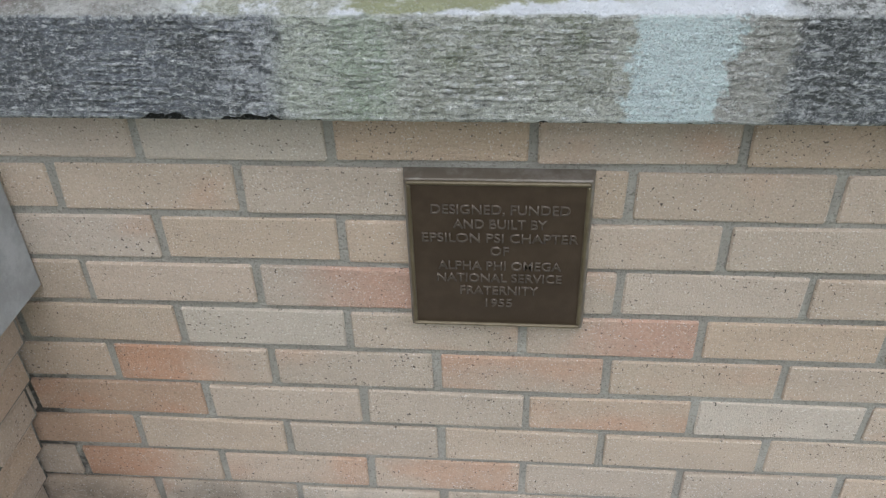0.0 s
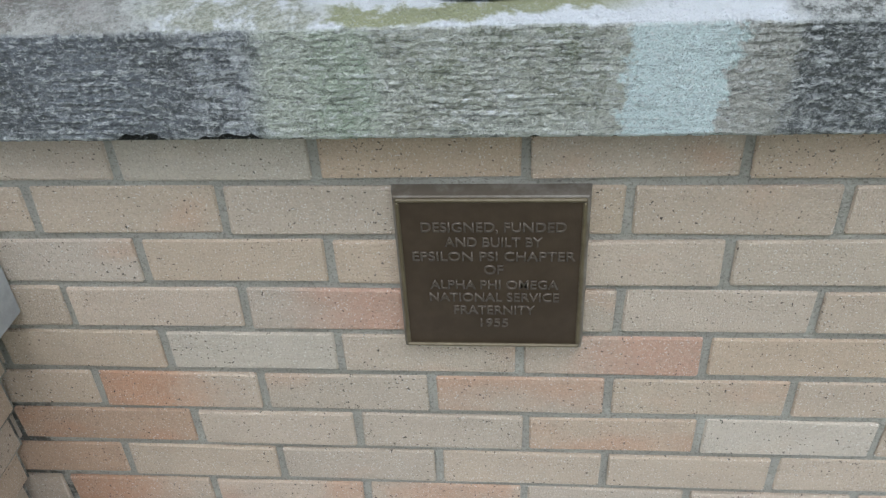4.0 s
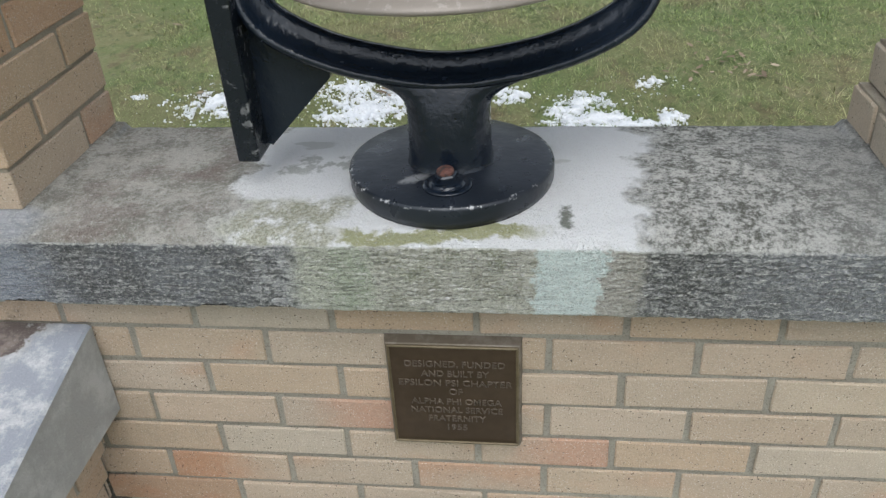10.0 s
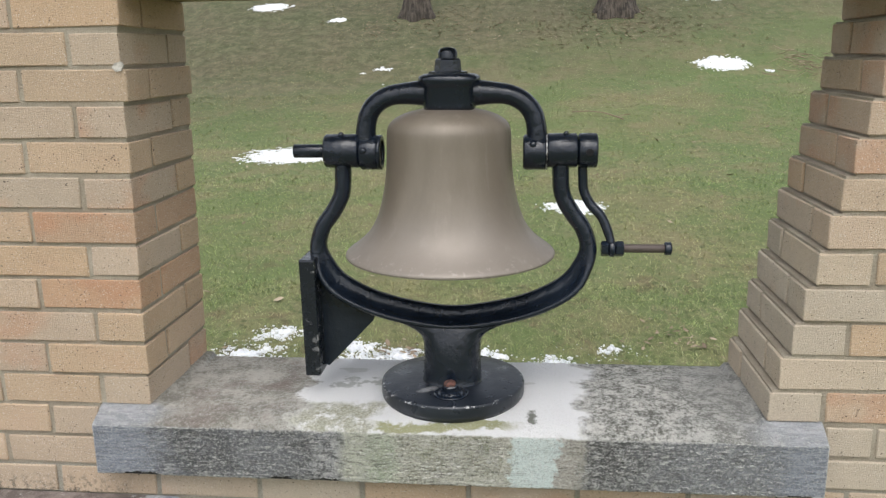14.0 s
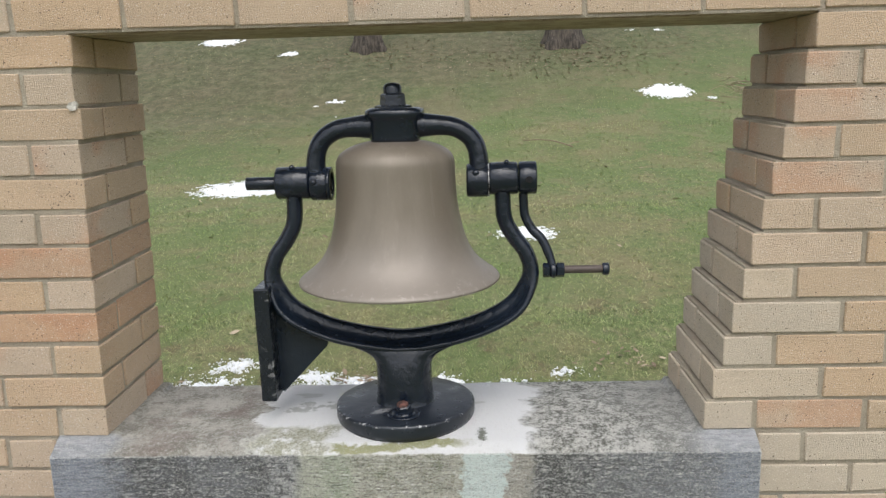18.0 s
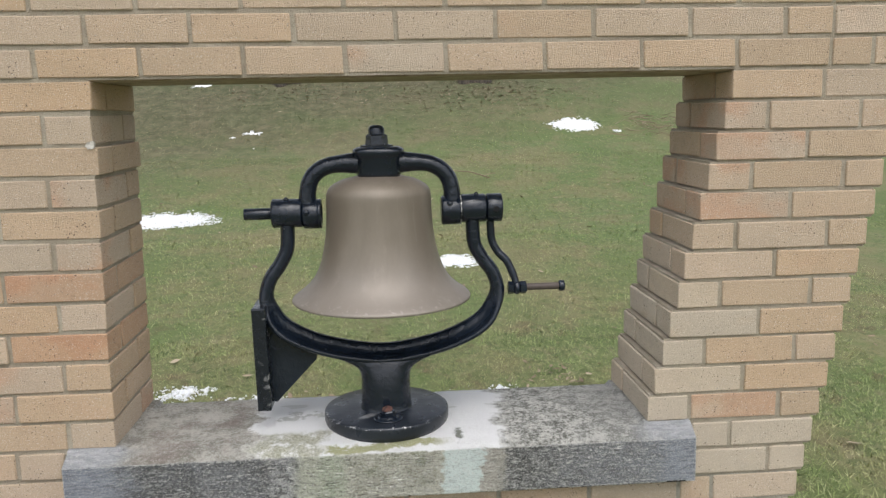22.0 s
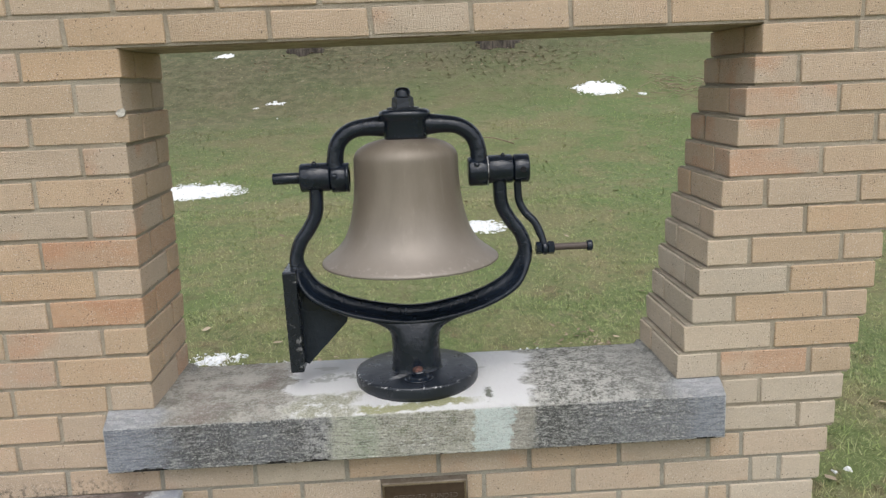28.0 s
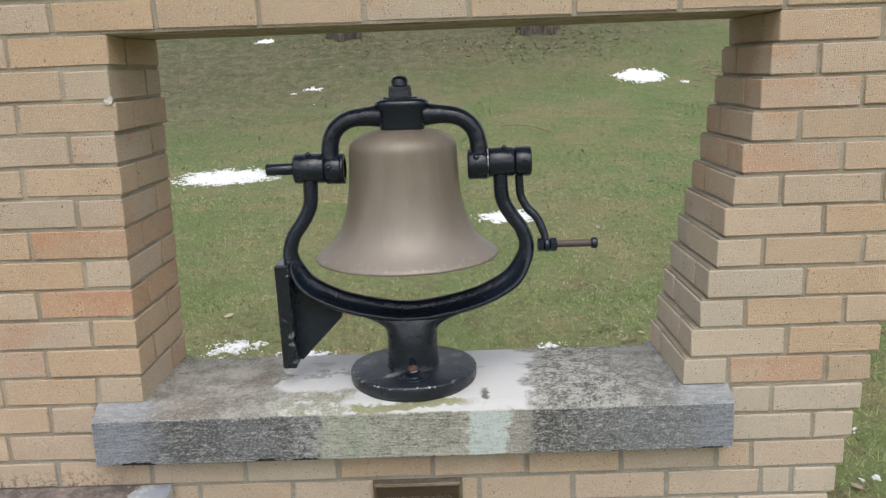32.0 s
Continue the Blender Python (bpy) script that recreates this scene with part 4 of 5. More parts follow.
def build_sill():
    bm = bmesh.new()
    cols, ny, nf = 620, 40, 60
    rings = []
    for i in range(cols + 1):
        x = SX0 + (SX1 - SX0) * i / cols
        lug = max(1 - min(1, max(0, (x + 0.630) / 0.010)), min(1, max(0, (x - 0.556) / 0.010)))
        chip = 0.0022 * noise.noise(Vector((x * 45, 1, 0))) + 0.0022 * noise.noise(Vector((x * 150, 2, 0))) + sum(d * max(0.0, min(1.0, (x - a) / 0.012, (b - x) / 0.012)) * (0.75 + 0.5 * noise.noise(Vector((x * 70, 5, 0)))) for a, b, d in CHIPS)
        wob = 0.0018 * noise.noise(Vector((x * 25, 7, 0)))
        ring = [(D, 0.7195), (0.02, 0.7140), (-0.033, 0.7125), (-0.033 + max(chip, 0), 0.7165 + max(chip, 0)), (-0.0452 + wob + max(chip, 0) * 0.25, 0.7182 + max(chip, 0))]
        smoothness = max(min(1, max(0, (-0.52 - x) / 0.06)), 1 if 0.075 < x < 0.175 else 0, min(1, max(0, (x - 0.56) / 0.06)))
        for k in range(1, nf + 1):
            zf = 0.7195 + (0.8235 - 0.7195) * k / nf
            wave = noise.noise(Vector((x * 22, zf * 330, 1))) + 0.8 * noise.noise(Vector((x * 55, zf * 520 + x * 9, 4)))
            wave *= max(0.25, 0.7 + 1.3 * noise.noise(Vector((x * 11, zf * 22, 6))))
            grain = noise.noise(Vector((x * 150, zf * 210, 2))) + 0.6 * noise.noise(Vector((x * 330, zf * 330, 8)))
            rough = (0.0018 * wave + 0.0019 * grain) * (1 - 0.6 * smoothness)
            ring.append((-0.047 + wob + rough, max(zf, 0.7190 + 0.0001 * k + max(chip, 0))))
        ring += [(-0.0450 + wob, 0.8262), (-0.0395, 0.8290)]
        for k in range(1, ny + 1):
            y = -0.039 + (D + 0.039) * k / ny
            flat = 0.8290 + 0.0095 * min(1, (y + 0.039) / 0.022) + 0.0075 * math.sin(math.pi * min(1, max(0, (y + 0.017) / 0.30)))
            high = 0.8290 + 0.0213 * min(1, (y + 0.039) / 0.036)
            pit = 0.0012 * noise.noise(Vector((x * 20, y * 20, 5))) + 0.0010 * noise.noise(Vector((x * 90, y * 90, 3)))
            ring.append((y, flat + (high - flat) * lug + pit))
        rings.append([bm.verts.new((x, y, z)) for y, z in ring])
    m = len(rings[0])
    for a, b in zip(rings, rings[1:]):
        for k in range(m):
            bm.faces.new((a[k], a[(k + 1) % m], b[(k + 1) % m], b[k]))
    bm.faces.new(rings[0])
    bm.faces.new(rings[-1][::-1])
    bmesh.ops.recalc_face_normals(bm, faces=bm.faces)
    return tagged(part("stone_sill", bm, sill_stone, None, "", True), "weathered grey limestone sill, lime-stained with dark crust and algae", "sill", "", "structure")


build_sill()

# ---- low wing wall in front of the left pier, with a sloping coping ----
def wing_face(n):
    return -0.641 + 0.0137 * (n + 4.5)


WY = -0.62
wing_runs = [(n, LEFT, wing_face(n), WY, -0.002) for n in range(N0, -3)]
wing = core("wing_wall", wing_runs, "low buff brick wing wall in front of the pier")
for n in range(N0, -3):
    f = wing_face(n)
    y, first = -0.012, BL * 0.45 if n % 2 else BL * 0.9
    while y > WY + 0.03:
        e = max(y - first, WY)
        brick(wing, f - BW, f, e, y, n)
        y, first = e - J, BL
    x = f - BW - J
    while x > LEFT + 0.03:
        e = max(x - BL, LEFT)
        brick(wing, e, x, WY, WY + BW, n)
        x = e - J
bm = bmesh.new()
prof = [(-0.003, 0.468), (-0.003, 0.647), (-0.02, 0.645), (-0.30, 0.583), (WY - 0.03, 0.512), (WY - 0.035, 0.468)]
ends = []
for x in (LEFT - 0.02, -0.606, -0.600):
    ends.append([bm.verts.new((x, y, z - (0.004 if x == -0.6 and z > 0.47 else 0))) for y, z in prof])
for a, b in zip(ends, ends[1:]):
    for k in range(len(prof)):
        bm.faces.new((a[k], a[(k + 1) % len(prof)], b[(k + 1) % len(prof)], b[k]))
bm.faces.new(ends[0])
bm.faces.new(ends[-1][::-1])
bmesh.ops.recalc_face_normals(bm, faces=bm.faces)
tagged(part("coping_stone", bm, cap_stone), "sloping grey stone coping with brown leaf stains on the wing wall", "coping", "", "structure")

# ---- bell on its cradle ----
BX, BY = -0.036, 0.125    # axis of the bell
BZ = 1.352                # height of the trunnions

stand = tagged(empty("bell_stand", (BX, BY, 0.836)), "black-painted cast iron bell cradle on a round bolted foot", "bell stand")
R = 0.1500
ZF = 0.0135               # the foot stands on a raised bed of lime
bm = lathe(bmesh.new(), [(0, 0.826), (R - 0.003, 0.826), (R, 0.837), (R, 0.8545), (R - 0.0012, 0.8580), (R - 0.005, 0.8595), (0.09, 0.8615), (0.072, 0.8635), (0, 0.8635)], 72, (BX, BY))
bmesh.ops.translate(bm, vec=(0, 0, ZF), verts=bm.verts)
part("foot", bm, foot_paint, stand, "round cast iron foot, black paint chipped at the rim", True)
bm = bmesh.new()
rows = []
for z, a, b in ((0.872, 0.0665, 0.065), (0.877, 0.0625, 0.062), (0.886, 0.0602, 0.060), (0.905, 0.0592, 0.059), (0.940, 0.0588, 0.056), (0.958, 0.0596, 0.053), (0.969, 0.0625, 0.050), (0.978, 0.070, 0.047), (0.986, 0.082, 0.044), (0.994, 0.100, 0.041), (1.002, 0.122, 0.036), (1.012, 0.142, 0.026)):
    rows.append([bm.verts.new((BX + a * math.copysign(abs(math.cos(q)) ** 0.8, math.cos(q)), BY + b * math.copysign(abs(math.sin(q)) ** 0.8, math.sin(q)), z)) for q in (2 * math.pi * k / 36 for k in range(36))])
for a, b in zip(rows, rows[1:]):
    for k in range(36):
        bm.faces.new((a[k], a[(k + 1) % 36], b[(k + 1) % 36], b[k]))
bm.faces.new(rows[0][::-1])
bm.faces.new(rows[-1])
bmesh.ops.recalc_face_normals(bm, faces=bm.faces)
part("stem", bm, black, stand, "", True)

half = [(0.0, 1.011), (0.092, 1.0225), (0.172, 1.0455), (0.235, 1.081), (0.264, 1.122), (0.274, 1.158), (0.263, 1.197), (0.239, 1.231), (0.221, 1.266), (0.217, 1.305), (0.217, 1.335)]
line = spline([(BX - x, BY, z) for x, z in reversed(half[1:])] + [(BX + x, BY, z) for x, z in half], 7)


def cradle_section(w):
    """Cross-section of the cradle, (inward, across): round in the arms (w = 0), a ribbed strap with a beaded foot in the bowl (w = 1)."""
    half = ((0.0215, 0.0), (0.0205, 0.0085), (0.0165, 0.0125), (0.0090, 0.0145), (0.0010, 0.0190), (-0.0045, 0.0270), (-0.0060, 0.0340), (-0.0085, 0.0395), (-0.0140, 0.0415), (-0.0190, 0.0380), (-0.0205, 0.0300), (-0.0215, 0.0))
    out = []
    for k, (u, v) in enumerate(half):
        q = math.pi * k / (len(half) - 1)
        out.append(((1 - w) * 0.0168 * math.cos(q) + w * u, (1 - w) * 0.0205 * math.sin(q) + w * v))
    return [(u, -v) for u, v in out] + [(u, v) for u, v in out[-2:0:-1]]


bm = bmesh.new()
rows = []
for i, p in enumerate(line):
    t = (line[min(i + 1, len(line) - 1)] - line[max(i - 1, 0)]).normalized()
    inward = -Vector((0, 1, 0)).cross(t)
    w = max(0.0, min(1.0, (1.185 - p.z) / 0.115))
    rows.append([bm.verts.new(p + inward * u + Vector((0, v, 0))) for u, v in cradle_section(w * w * (3 - 2 * w))])
for a, b in zip(rows, rows[1:]):
    for k in range(len(a)):
        bm.faces.new((a[k], a[(k + 1) % len(a)], b[(k + 1) % len(a)], b[k]))
bm.faces.new(rows[0])
bm.faces.new(rows[-1][::-1])
bmesh.ops.recalc_face_normals(bm, faces=bm.faces)
cradle = part("cradle", bm, black, stand, "black cast iron bowl of the cradle with a beaded edge", True)

bm = rod_x(bmesh.new(), -0.287, -0.216, BY, BZ, 0.0335, 28, 0.004)
part("bearing", bm, black, stand, "", True)
bm = rod_x(bmesh.new(), 0.153, 0.2125, BY, BZ, 0.0335, 28, 0.004)
part("bearing", bm, black, stand, "", True)
# flange plate and web on the side of the cradle
bm = box(bmesh.new(), -0.340, -0.308, 0.068, 0.182, 0.893, 1.140, 0.004, 2)
for v in bm.verts:
    if v.co.z < 1.0:
        v.co.x += 0.003
part("flange_plate", bm, black_chip, stand, "upright flange plate with chipped edges")
bm = bmesh.new()
tri = [(-0.312, 0.905), (-0.298, 0.898), (-0.200, 1.000), (-0.190, 1.045), (-0.262, 1.095), (-0.312, 1.13)]
a = [bm.verts.new((x, BY - 0.009, z)) for x, z in tri]
b = [bm.verts.new((x, BY + 0.009, z)) for x, z in tri]
bm.faces.new(a)
bm.faces.new(b[::-1])
for k in range(len(tri)):
    bm.faces.new((a[k], a[(k + 1) % len(tri)], b[(k + 1) % len(tri)], b[k]))
bmesh.ops.recalc_face_normals(bm, faces=bm.faces)
part("web", bm, black, stand)
# foot bolt, bedded askew on a thick washer in a puddle of paint
WX, WY2, WZ = BX + 0.003, 0.038, 0.8610 + ZF
part("washer", lathe(bmesh.new(), [(0, WZ), (0.035, WZ), (0.034, WZ + 0.0025), (0.029, WZ + 0.004), (0.027, WZ + 0.0025), (0.0245, WZ + 0.003), (0.023, WZ + 0.007), (0.018, WZ + 0.008), (0, WZ + 0.008)], 32, (WX, WY2)), black, stand, "", True)
bm = lathe(bmesh.new(), [(0, 0.004), (0.0165, 0.004), (0.0165, 0.019), (0.014, 0.0215), (0, 0.0215)], 6)
bmesh.ops.transform(bm, matrix=pose(WX, WY2, WZ, 6, -4, 12), verts=bm.verts)
part("bolt_head", bm, black, stand)
bm = lathe(bmesh.new(), [(0.0, 0.020), (0.0125, 0.020), (0.0122, 0.0245), (0.0085, 0.0275), (0.003, 0.0285), (0, 0.0285)], 12)
bmesh.ops.transform(bm, matrix=pose(WX, WY2, WZ, 6, -4, 0), verts=bm.verts)
part("bolt_end", bm, rust, stand, "rusty red bolt end")

bell = tagged(empty("bell", (BX, BY, 1.13)), "large dull bronze bell hanging in a black iron cradle", "bell")
outer = [(0.052, 1.4345), (0.086, 1.4262), (0.110, 1.4130), (0.1195, 1.400), (0.1222, 1.386), (0.1228, 1.355), (0.1248, 1.322), (0.1285, 1.289), (0.1345, 1.258), (0.1425, 1.230), (0.1535, 1.2055), (0.1680, 1.1855), (0.1845, 1.1705), (0.1985, 1.1600), (0.2072, 1.1535), (0.2108, 1.1490), (0.2098, 1.1450), (0.2035, 1.1430)]
inner = [(0.196, 1.1445), (0.185, 1.158), (0.160, 1.178), (0.138, 1.21), (0.122, 1.255), (0.112, 1.31), (0.106, 1.37), (0.095, 1.405), (0.05, 1.42), (0, 1.42)]
sm = [(p.x, p.z) for p in spline([(r, 0, z) for r, z in outer], 3)]
part("bell_body", lathe(bmesh.new(), [(0, 1.4345)] + sm + inner, 96, (BX - 0.0025, BY)), bronze, bell, "", True)
part("bell_hanger", tube(bmesh.new(), spline([(-0.203, BY, 1.345), (-0.203, BY, 1.395), (-0.192, BY, 1.432), (-0.163, BY, 1.456), (-0.12, BY, 1.464), (BX, BY, 1.464), (0.048, BY, 1.464), (0.091, BY, 1.456), (0.121, BY, 1.432), (0.133, BY, 1.395), (0.133, BY, 1.345)], 6), [0.0195 + 0.010 * math.exp(-((k - 30) / 4.5) ** 2) + 0.004 * (math.exp(-(k / 4) ** 2) + math.exp(-((60 - k) / 4) ** 2)) for k in range(61)], 18, 1.1), black, bell, "black iron yoke arched over the bell", True)
bm = bmesh.new()
rows = []
for z, a, b in ((1.433, 0.049, 0.046), (1.440, 0.051, 0.048), (1.474, 0.050, 0.046), (1.481, 0.055, 0.05), (1.488, 0.060, 0.054), (1.496, 0.059, 0.053), (1.501, 0.049, 0.044)):
    rows.append([bm.verts.new((BX + a * math.copysign(abs(math.cos(q)) ** 0.6, math.cos(q)), BY + b * math.copysign(abs(math.sin(q)) ** 0.6, math.sin(q)), z)) for q in (2 * math.pi * k / 32 for k in range(32))])
for a, b in zip(rows, rows[1:]):
    for k in range(32):
        bm.faces.new((a[k], a[(k + 1) % 32], b[(k + 1) % 32], b[k]))
bm.faces.new(rows[0][::-1])
bm.faces.new(rows[-1])
bmesh.ops.recalc_face_normals(bm, faces=bm.faces)
part("hub", bm, black, bell, "", True)
part("nut", lathe(bmesh.new(), [(0, 1.499), (0.038, 1.499), (0.038, 1.505), (0.0265, 1.507), (0.0245, 1.527), (0.021, 1.530)], 6, (BX - 0.003, BY)), black, bell)
part("stud", lathe(bmesh.new(), [(0.0185, 1.524), (0.0190, 1.541), (0.0150, 1.548), (0.006, 1.551), (0, 1.551)], 20, (BX - 0.003, BY)), black, bell, "", True)
part("trunnion", rod_x(bmesh.new(), -0.2155, -0.178, BY, BZ - 0.003, 0.0345, 24, 0.004), black, bell, "", True)
part("trunnion", rod_x(bmesh.new(), 0.107, 0.1525, BY, BZ - 0.003, 0.0345, 24, 0.004), black, bell, "", True)
part("axle_rod", rod_x(bmesh.new(), -0.351, -0.285, BY, BZ, 0.0135, 18, 0.001), black, bell, "", True)
collar = part("collar", rod_x(bmesh.new(), 0.214, 0.2505, BY, BZ, 0.0335, 28, 0.003), black, bell, "", True)
# no bore here: a black plug paints the hole's dark mouth
bm = tube(bmesh.new(), [(0.234, BY - 0.0345, BZ), (0.234, BY - 0.028, BZ)], 0.007, 14)
part("set_screw_hole", bm, hole_black, collar)
# hollow end of one trunnion, a ring added for the bright slit at the other, screws and weld lumps
def ring_x(x0, x1, z, r0, r1, seg=28):
    """A ring about the trunnion's line, from x0 to x1."""
    bm = bmesh.new()
    rows = [[bm.verts.new((x, BY + r * math.cos(q), z + r * math.sin(q))) for q in (2 * math.pi * k / seg for k in range(seg))] for x, r in ((x0, r1), (x0, r0), (x1, r0), (x1, r1))]
    for a, b in zip(rows, rows[1:] + rows[:1]):
        for k in range(seg):
            bm.faces.new((a[k], a[(k + 1) % seg], b[(k + 1) % seg], b[k]))
    bmesh.ops.recalc_face_normals(bm, faces=bm.faces)
    return bm


part("trunnion_rim", ring_x(-0.180, -0.1725, BZ - 0.003, 0.0345, 0.0245), black, bell, "", True)
part("socket", rod_x(bmesh.new(), -0.178, -0.1765, BY, BZ - 0.003, 0.0250, 24, 0.0004), hole_black, bell, "black disc for the shade in the trunnion's hollow end")
part("washer", ring_x(0.1512, 0.1538, BZ - 0.002, 0.0350, 0.020), slit_pale, bell, "thin pale ring added for the bright slit beside the bearing")
for x, y, z, r in ((-0.205, BY - 0.031, BZ + 0.004, 0.0075), (0.126, BY - 0.027, BZ + 0.015, 0.007), (-0.252, BY - 0.010, BZ + 0.033, 0.006), (0.190, BY - 0.008, BZ + 0.0335, 0.0055)):
    bm = bmesh.new()
    bmesh.ops.create_icosphere(bm, subdivisions=2, radius=r, matrix=pose(x, y, z))
    for v in bm.verts:
        v.co += 0.0016 * noise.noise_vector(v.co * 90)
    part("screw_head", bm, black, bell, "", True)
PY = 0.108
part("lever", tube(bmesh.new(), spline([(0.223, BY, 1.33), (0.224, BY, 1.30), (0.227, BY, 1.272), (0.241, BY - 0.003, 1.245), (0.260, BY - 0.008, 1.225), (0.273, BY - 0.012, 1.198), (0.281, PY, 1.172), (0.283, PY, 1.148)], 4), [0.0095] * 22 + [0.0085] * 7, 12), black, bell, "", True)
part("lever_eye", rod_x(bmesh.new(), 0.277, 0.289, PY, 1.160, 0.0165, 20, 0.003), black, bell, "", True)
for x0, x1, r, seg in ((0.262, 0.276, 0.0155, 6), (0.290, 0.306, 0.0155, 6)):
    part("lock_nut", rod_x(bmesh.new(), x0, x1, PY, 1.160, r, seg, 0.002), black, bell)
part("pull_pin", rod_x(bmesh.new(), 0.30, 0.391, PY, 1.161, 0.0085, 14, 0.001), brown_steel, bell, "bare brown steel pin", True)
part("pin_cap", rod_x(bmesh.new(), 0.384, 0.3985, PY, 1.161, 0.013, 16, 0.003), black, bell, "", True)

# ---- plaque ----
PX0, PX1, PZ0, PZ1 = -0.138, 0.072, 0.427, 0.640
PC = (PX0 + PX1) / 2
plaque = tagged(empty("plaque", (PC, 0, PZ0)), "square dark bronze plaque with raised lettering on the brick wall", "plaque")
bm = box(bmesh.new(), PX0, PX1, -0.0135, 0.0065, PZ0, PZ1)
for v in bm.verts:
    if v.co.y < 0:
        v.co.x += 0.004 if v.co.x < PC else -0.004
        v.co.z += 0.004 if v.co.z < 0.5 else -0.005
bmesh.ops.bevel(bm, geom=list(bm.edges), offset=0.0012, segments=1, affect="EDGES")
part("back_plate", bm, plaque_edge, plaque, "dull bronze edge")
bm = box(bmesh.new(), PX0 + 0.010, PX1 - 0.010, -0.0142, -0.010, PZ0 + 0.010, PZ1 - 0.0110, 0)
part("field", bm, plaque_field, plaque, "dark brown textured field")
w = 0.0045
for name, a, b, c, d in (("border_top", PX0 + 0.006, PX1 - 0.006, PZ1 - 0.0115, PZ1 - 0.0115 + w), ("border_bottom", PX0 + 0.006, PX1 - 0.006, PZ0 + 0.006, PZ0 + 0.006 + w)):
    part(name, box(bmesh.new(), a, b, -0.0170, -0.010, c, d, 0.0015), plaque_bronze, plaque)
for name, a in (("border_left", PX0 + 0.006), ("border_right", PX1 - 0.006 - w)):
    part(name, box(bmesh.new(), a, a + w, -0.0168, -0.010, PZ0 + 0.0105, PZ1 - 0.0115, 0.0015), plaque_bronze, plaque)


def raised_text(words, z, height, width):
    cu = bpy.data.curves.new("text", "FONT")
    cu.body, cu.align_x, cu.align_y, cu.size, cu.extrude, cu.offset = words, "CENTER", "CENTER", 1.0, 0.0, 0.005
    ob = new("text", cu)
    dg = bpy.context.evaluated_depsgraph_get()
    flat = bpy.data.meshes.new_from_object(ob.evaluated_get(dg))
    bpy.data.objects.remove(ob)
    bm = bmesh.new()
    bm.from_mesh(flat)
    xs, ys = [v.co.x for v in bm.verts], [v.co.y for v in bm.verts]
    y0, y1 = min(ys), max(ys)
    if "," in words:
        y0 = y1 - 0.70
    r = bmesh.ops.extrude_face_region(bm, geom=list(bm.faces))
    for v in [g for g in r["geom"] if isinstance(g, bmesh.types.BMVert)]:
        v.co.z += 1
    mid = (min(xs) + max(xs)) / 2
    for v in bm.verts:
        x, y, e = v.co
        v.co = ((x - mid) / (max(xs) - min(xs)) * width + PC + 0.0025, -0.0138 - 0.0020 * e, z + ((y - y0) / (y1 - y0) - 0.5) * height)
    bmesh.ops.recalc_face_normals(bm, faces=bm.faces)
    part("lettering", bm, letter_bronze, plaque)


for words, z, width in (("DESIGNED, FUNDED", 0.598, 0.152), ("AND BUILT BY", 0.579, 0.103), ("EPSILON PSI CHAPTER", 0.5605, 0.174), ("OF", 0.543, 0.021), ("ALPHA PHI OMEGA", 0.5225, 0.140), ("NATIONAL SERVICE", 0.505, 0.143), ("FRATERNITY", 0.487, 0.090), ("1955", 0.4685, 0.031)):
    raised_text(words, z, 0.0118, width)

# ---- trees on the bank ----
def build_tree(x, y, seed, radius):
    rng = random.Random(seed)
    z0 = lawn_z(x, y)
    tree = tagged(empty("tree", (x, y, z0)), "large bare winter tree with a flared trunk on the grassy bank", "tree", "trees on the bank")
    bm = bmesh.new()
    rows, seg = [], 28
    for h in (-0.25, 0.0, 0.08, 0.18, 0.35, 0.6, 1.0, 1.8, 3.0, 4.5, 6.0, 7.5):
        flare = radius * (1 - 0.06 * h) + 0.42 * radius * math.exp(-max(h, 0) / 0.22)
        rows.append([bm.verts.new((x + flare * (1 + 0.22 * math.exp(-max(h, 0) / 0.4) * math.cos(5 * q + seed) + 0.05 * math.cos(3 * q)) * math.cos(q), y + flare * (1 + 0.22 * math.exp(-max(h, 0) / 0.4) * math.cos(5 * q + seed) + 0.05 * math.cos(3 * q)) * math.sin(q), z0 + h)) for q in (2 * math.pi * k / seg for k in range(seg))])
    for a, b in zip(rows, rows[1:]):
        for k in range(seg):
            bm.faces.new((a[k], a[(k + 1) % seg], b[(k + 1) % seg], b[k]))
    bm.faces.new(rows[-1])
    part("trunk", bm, bark, tree, "", True)
    crown = bmesh.new()

    def limb(p, d, length, r, depth):
        pts = [p]
        for k in range(4):
            d = (d + Vector((rng.uniform(-0.25, 0.25), rng.uniform(-0.25, 0.25), rng.uniform(-0.05, 0.2)))).normalized()
            pts.append(pts[-1] + d * length / 4)
        tube(crown, pts, [r * (1 - 0.17 * k) for k in range(5)], 6 if depth < 2 else 4)
        if depth < 3:
            for k in range(3 if depth < 2 else 4):
                q = pts[rng.choice((2, 3, 4))]
                limb(q, (d + Vector((rng.uniform(-1, 1), rng.uniform(-1, 1), rng.uniform(0, 0.7)))).normalized(), length * rng.uniform(0.5, 0.7), r * 0.45, depth + 1)

    for k in range(7):
        a = 2 * math.pi * k / 7 + rng.uniform(-0.3, 0.3)
        limb(Vector((x, y, z0 + rng.uniform(4.0, 7.3))), Vector((math.cos(a), math.sin(a), 0.8)).normalized(), rng.uniform(3.5, 5), radius * 0.38, 1)
    part("limbs", crown, bark, tree, "", True)


build_tree(-2.04, 15.8, 2, 0.24)
build_tree(1.95, 15.8, 5, 0.31)

# ---- snow ----
loose_snow = bmesh.new()


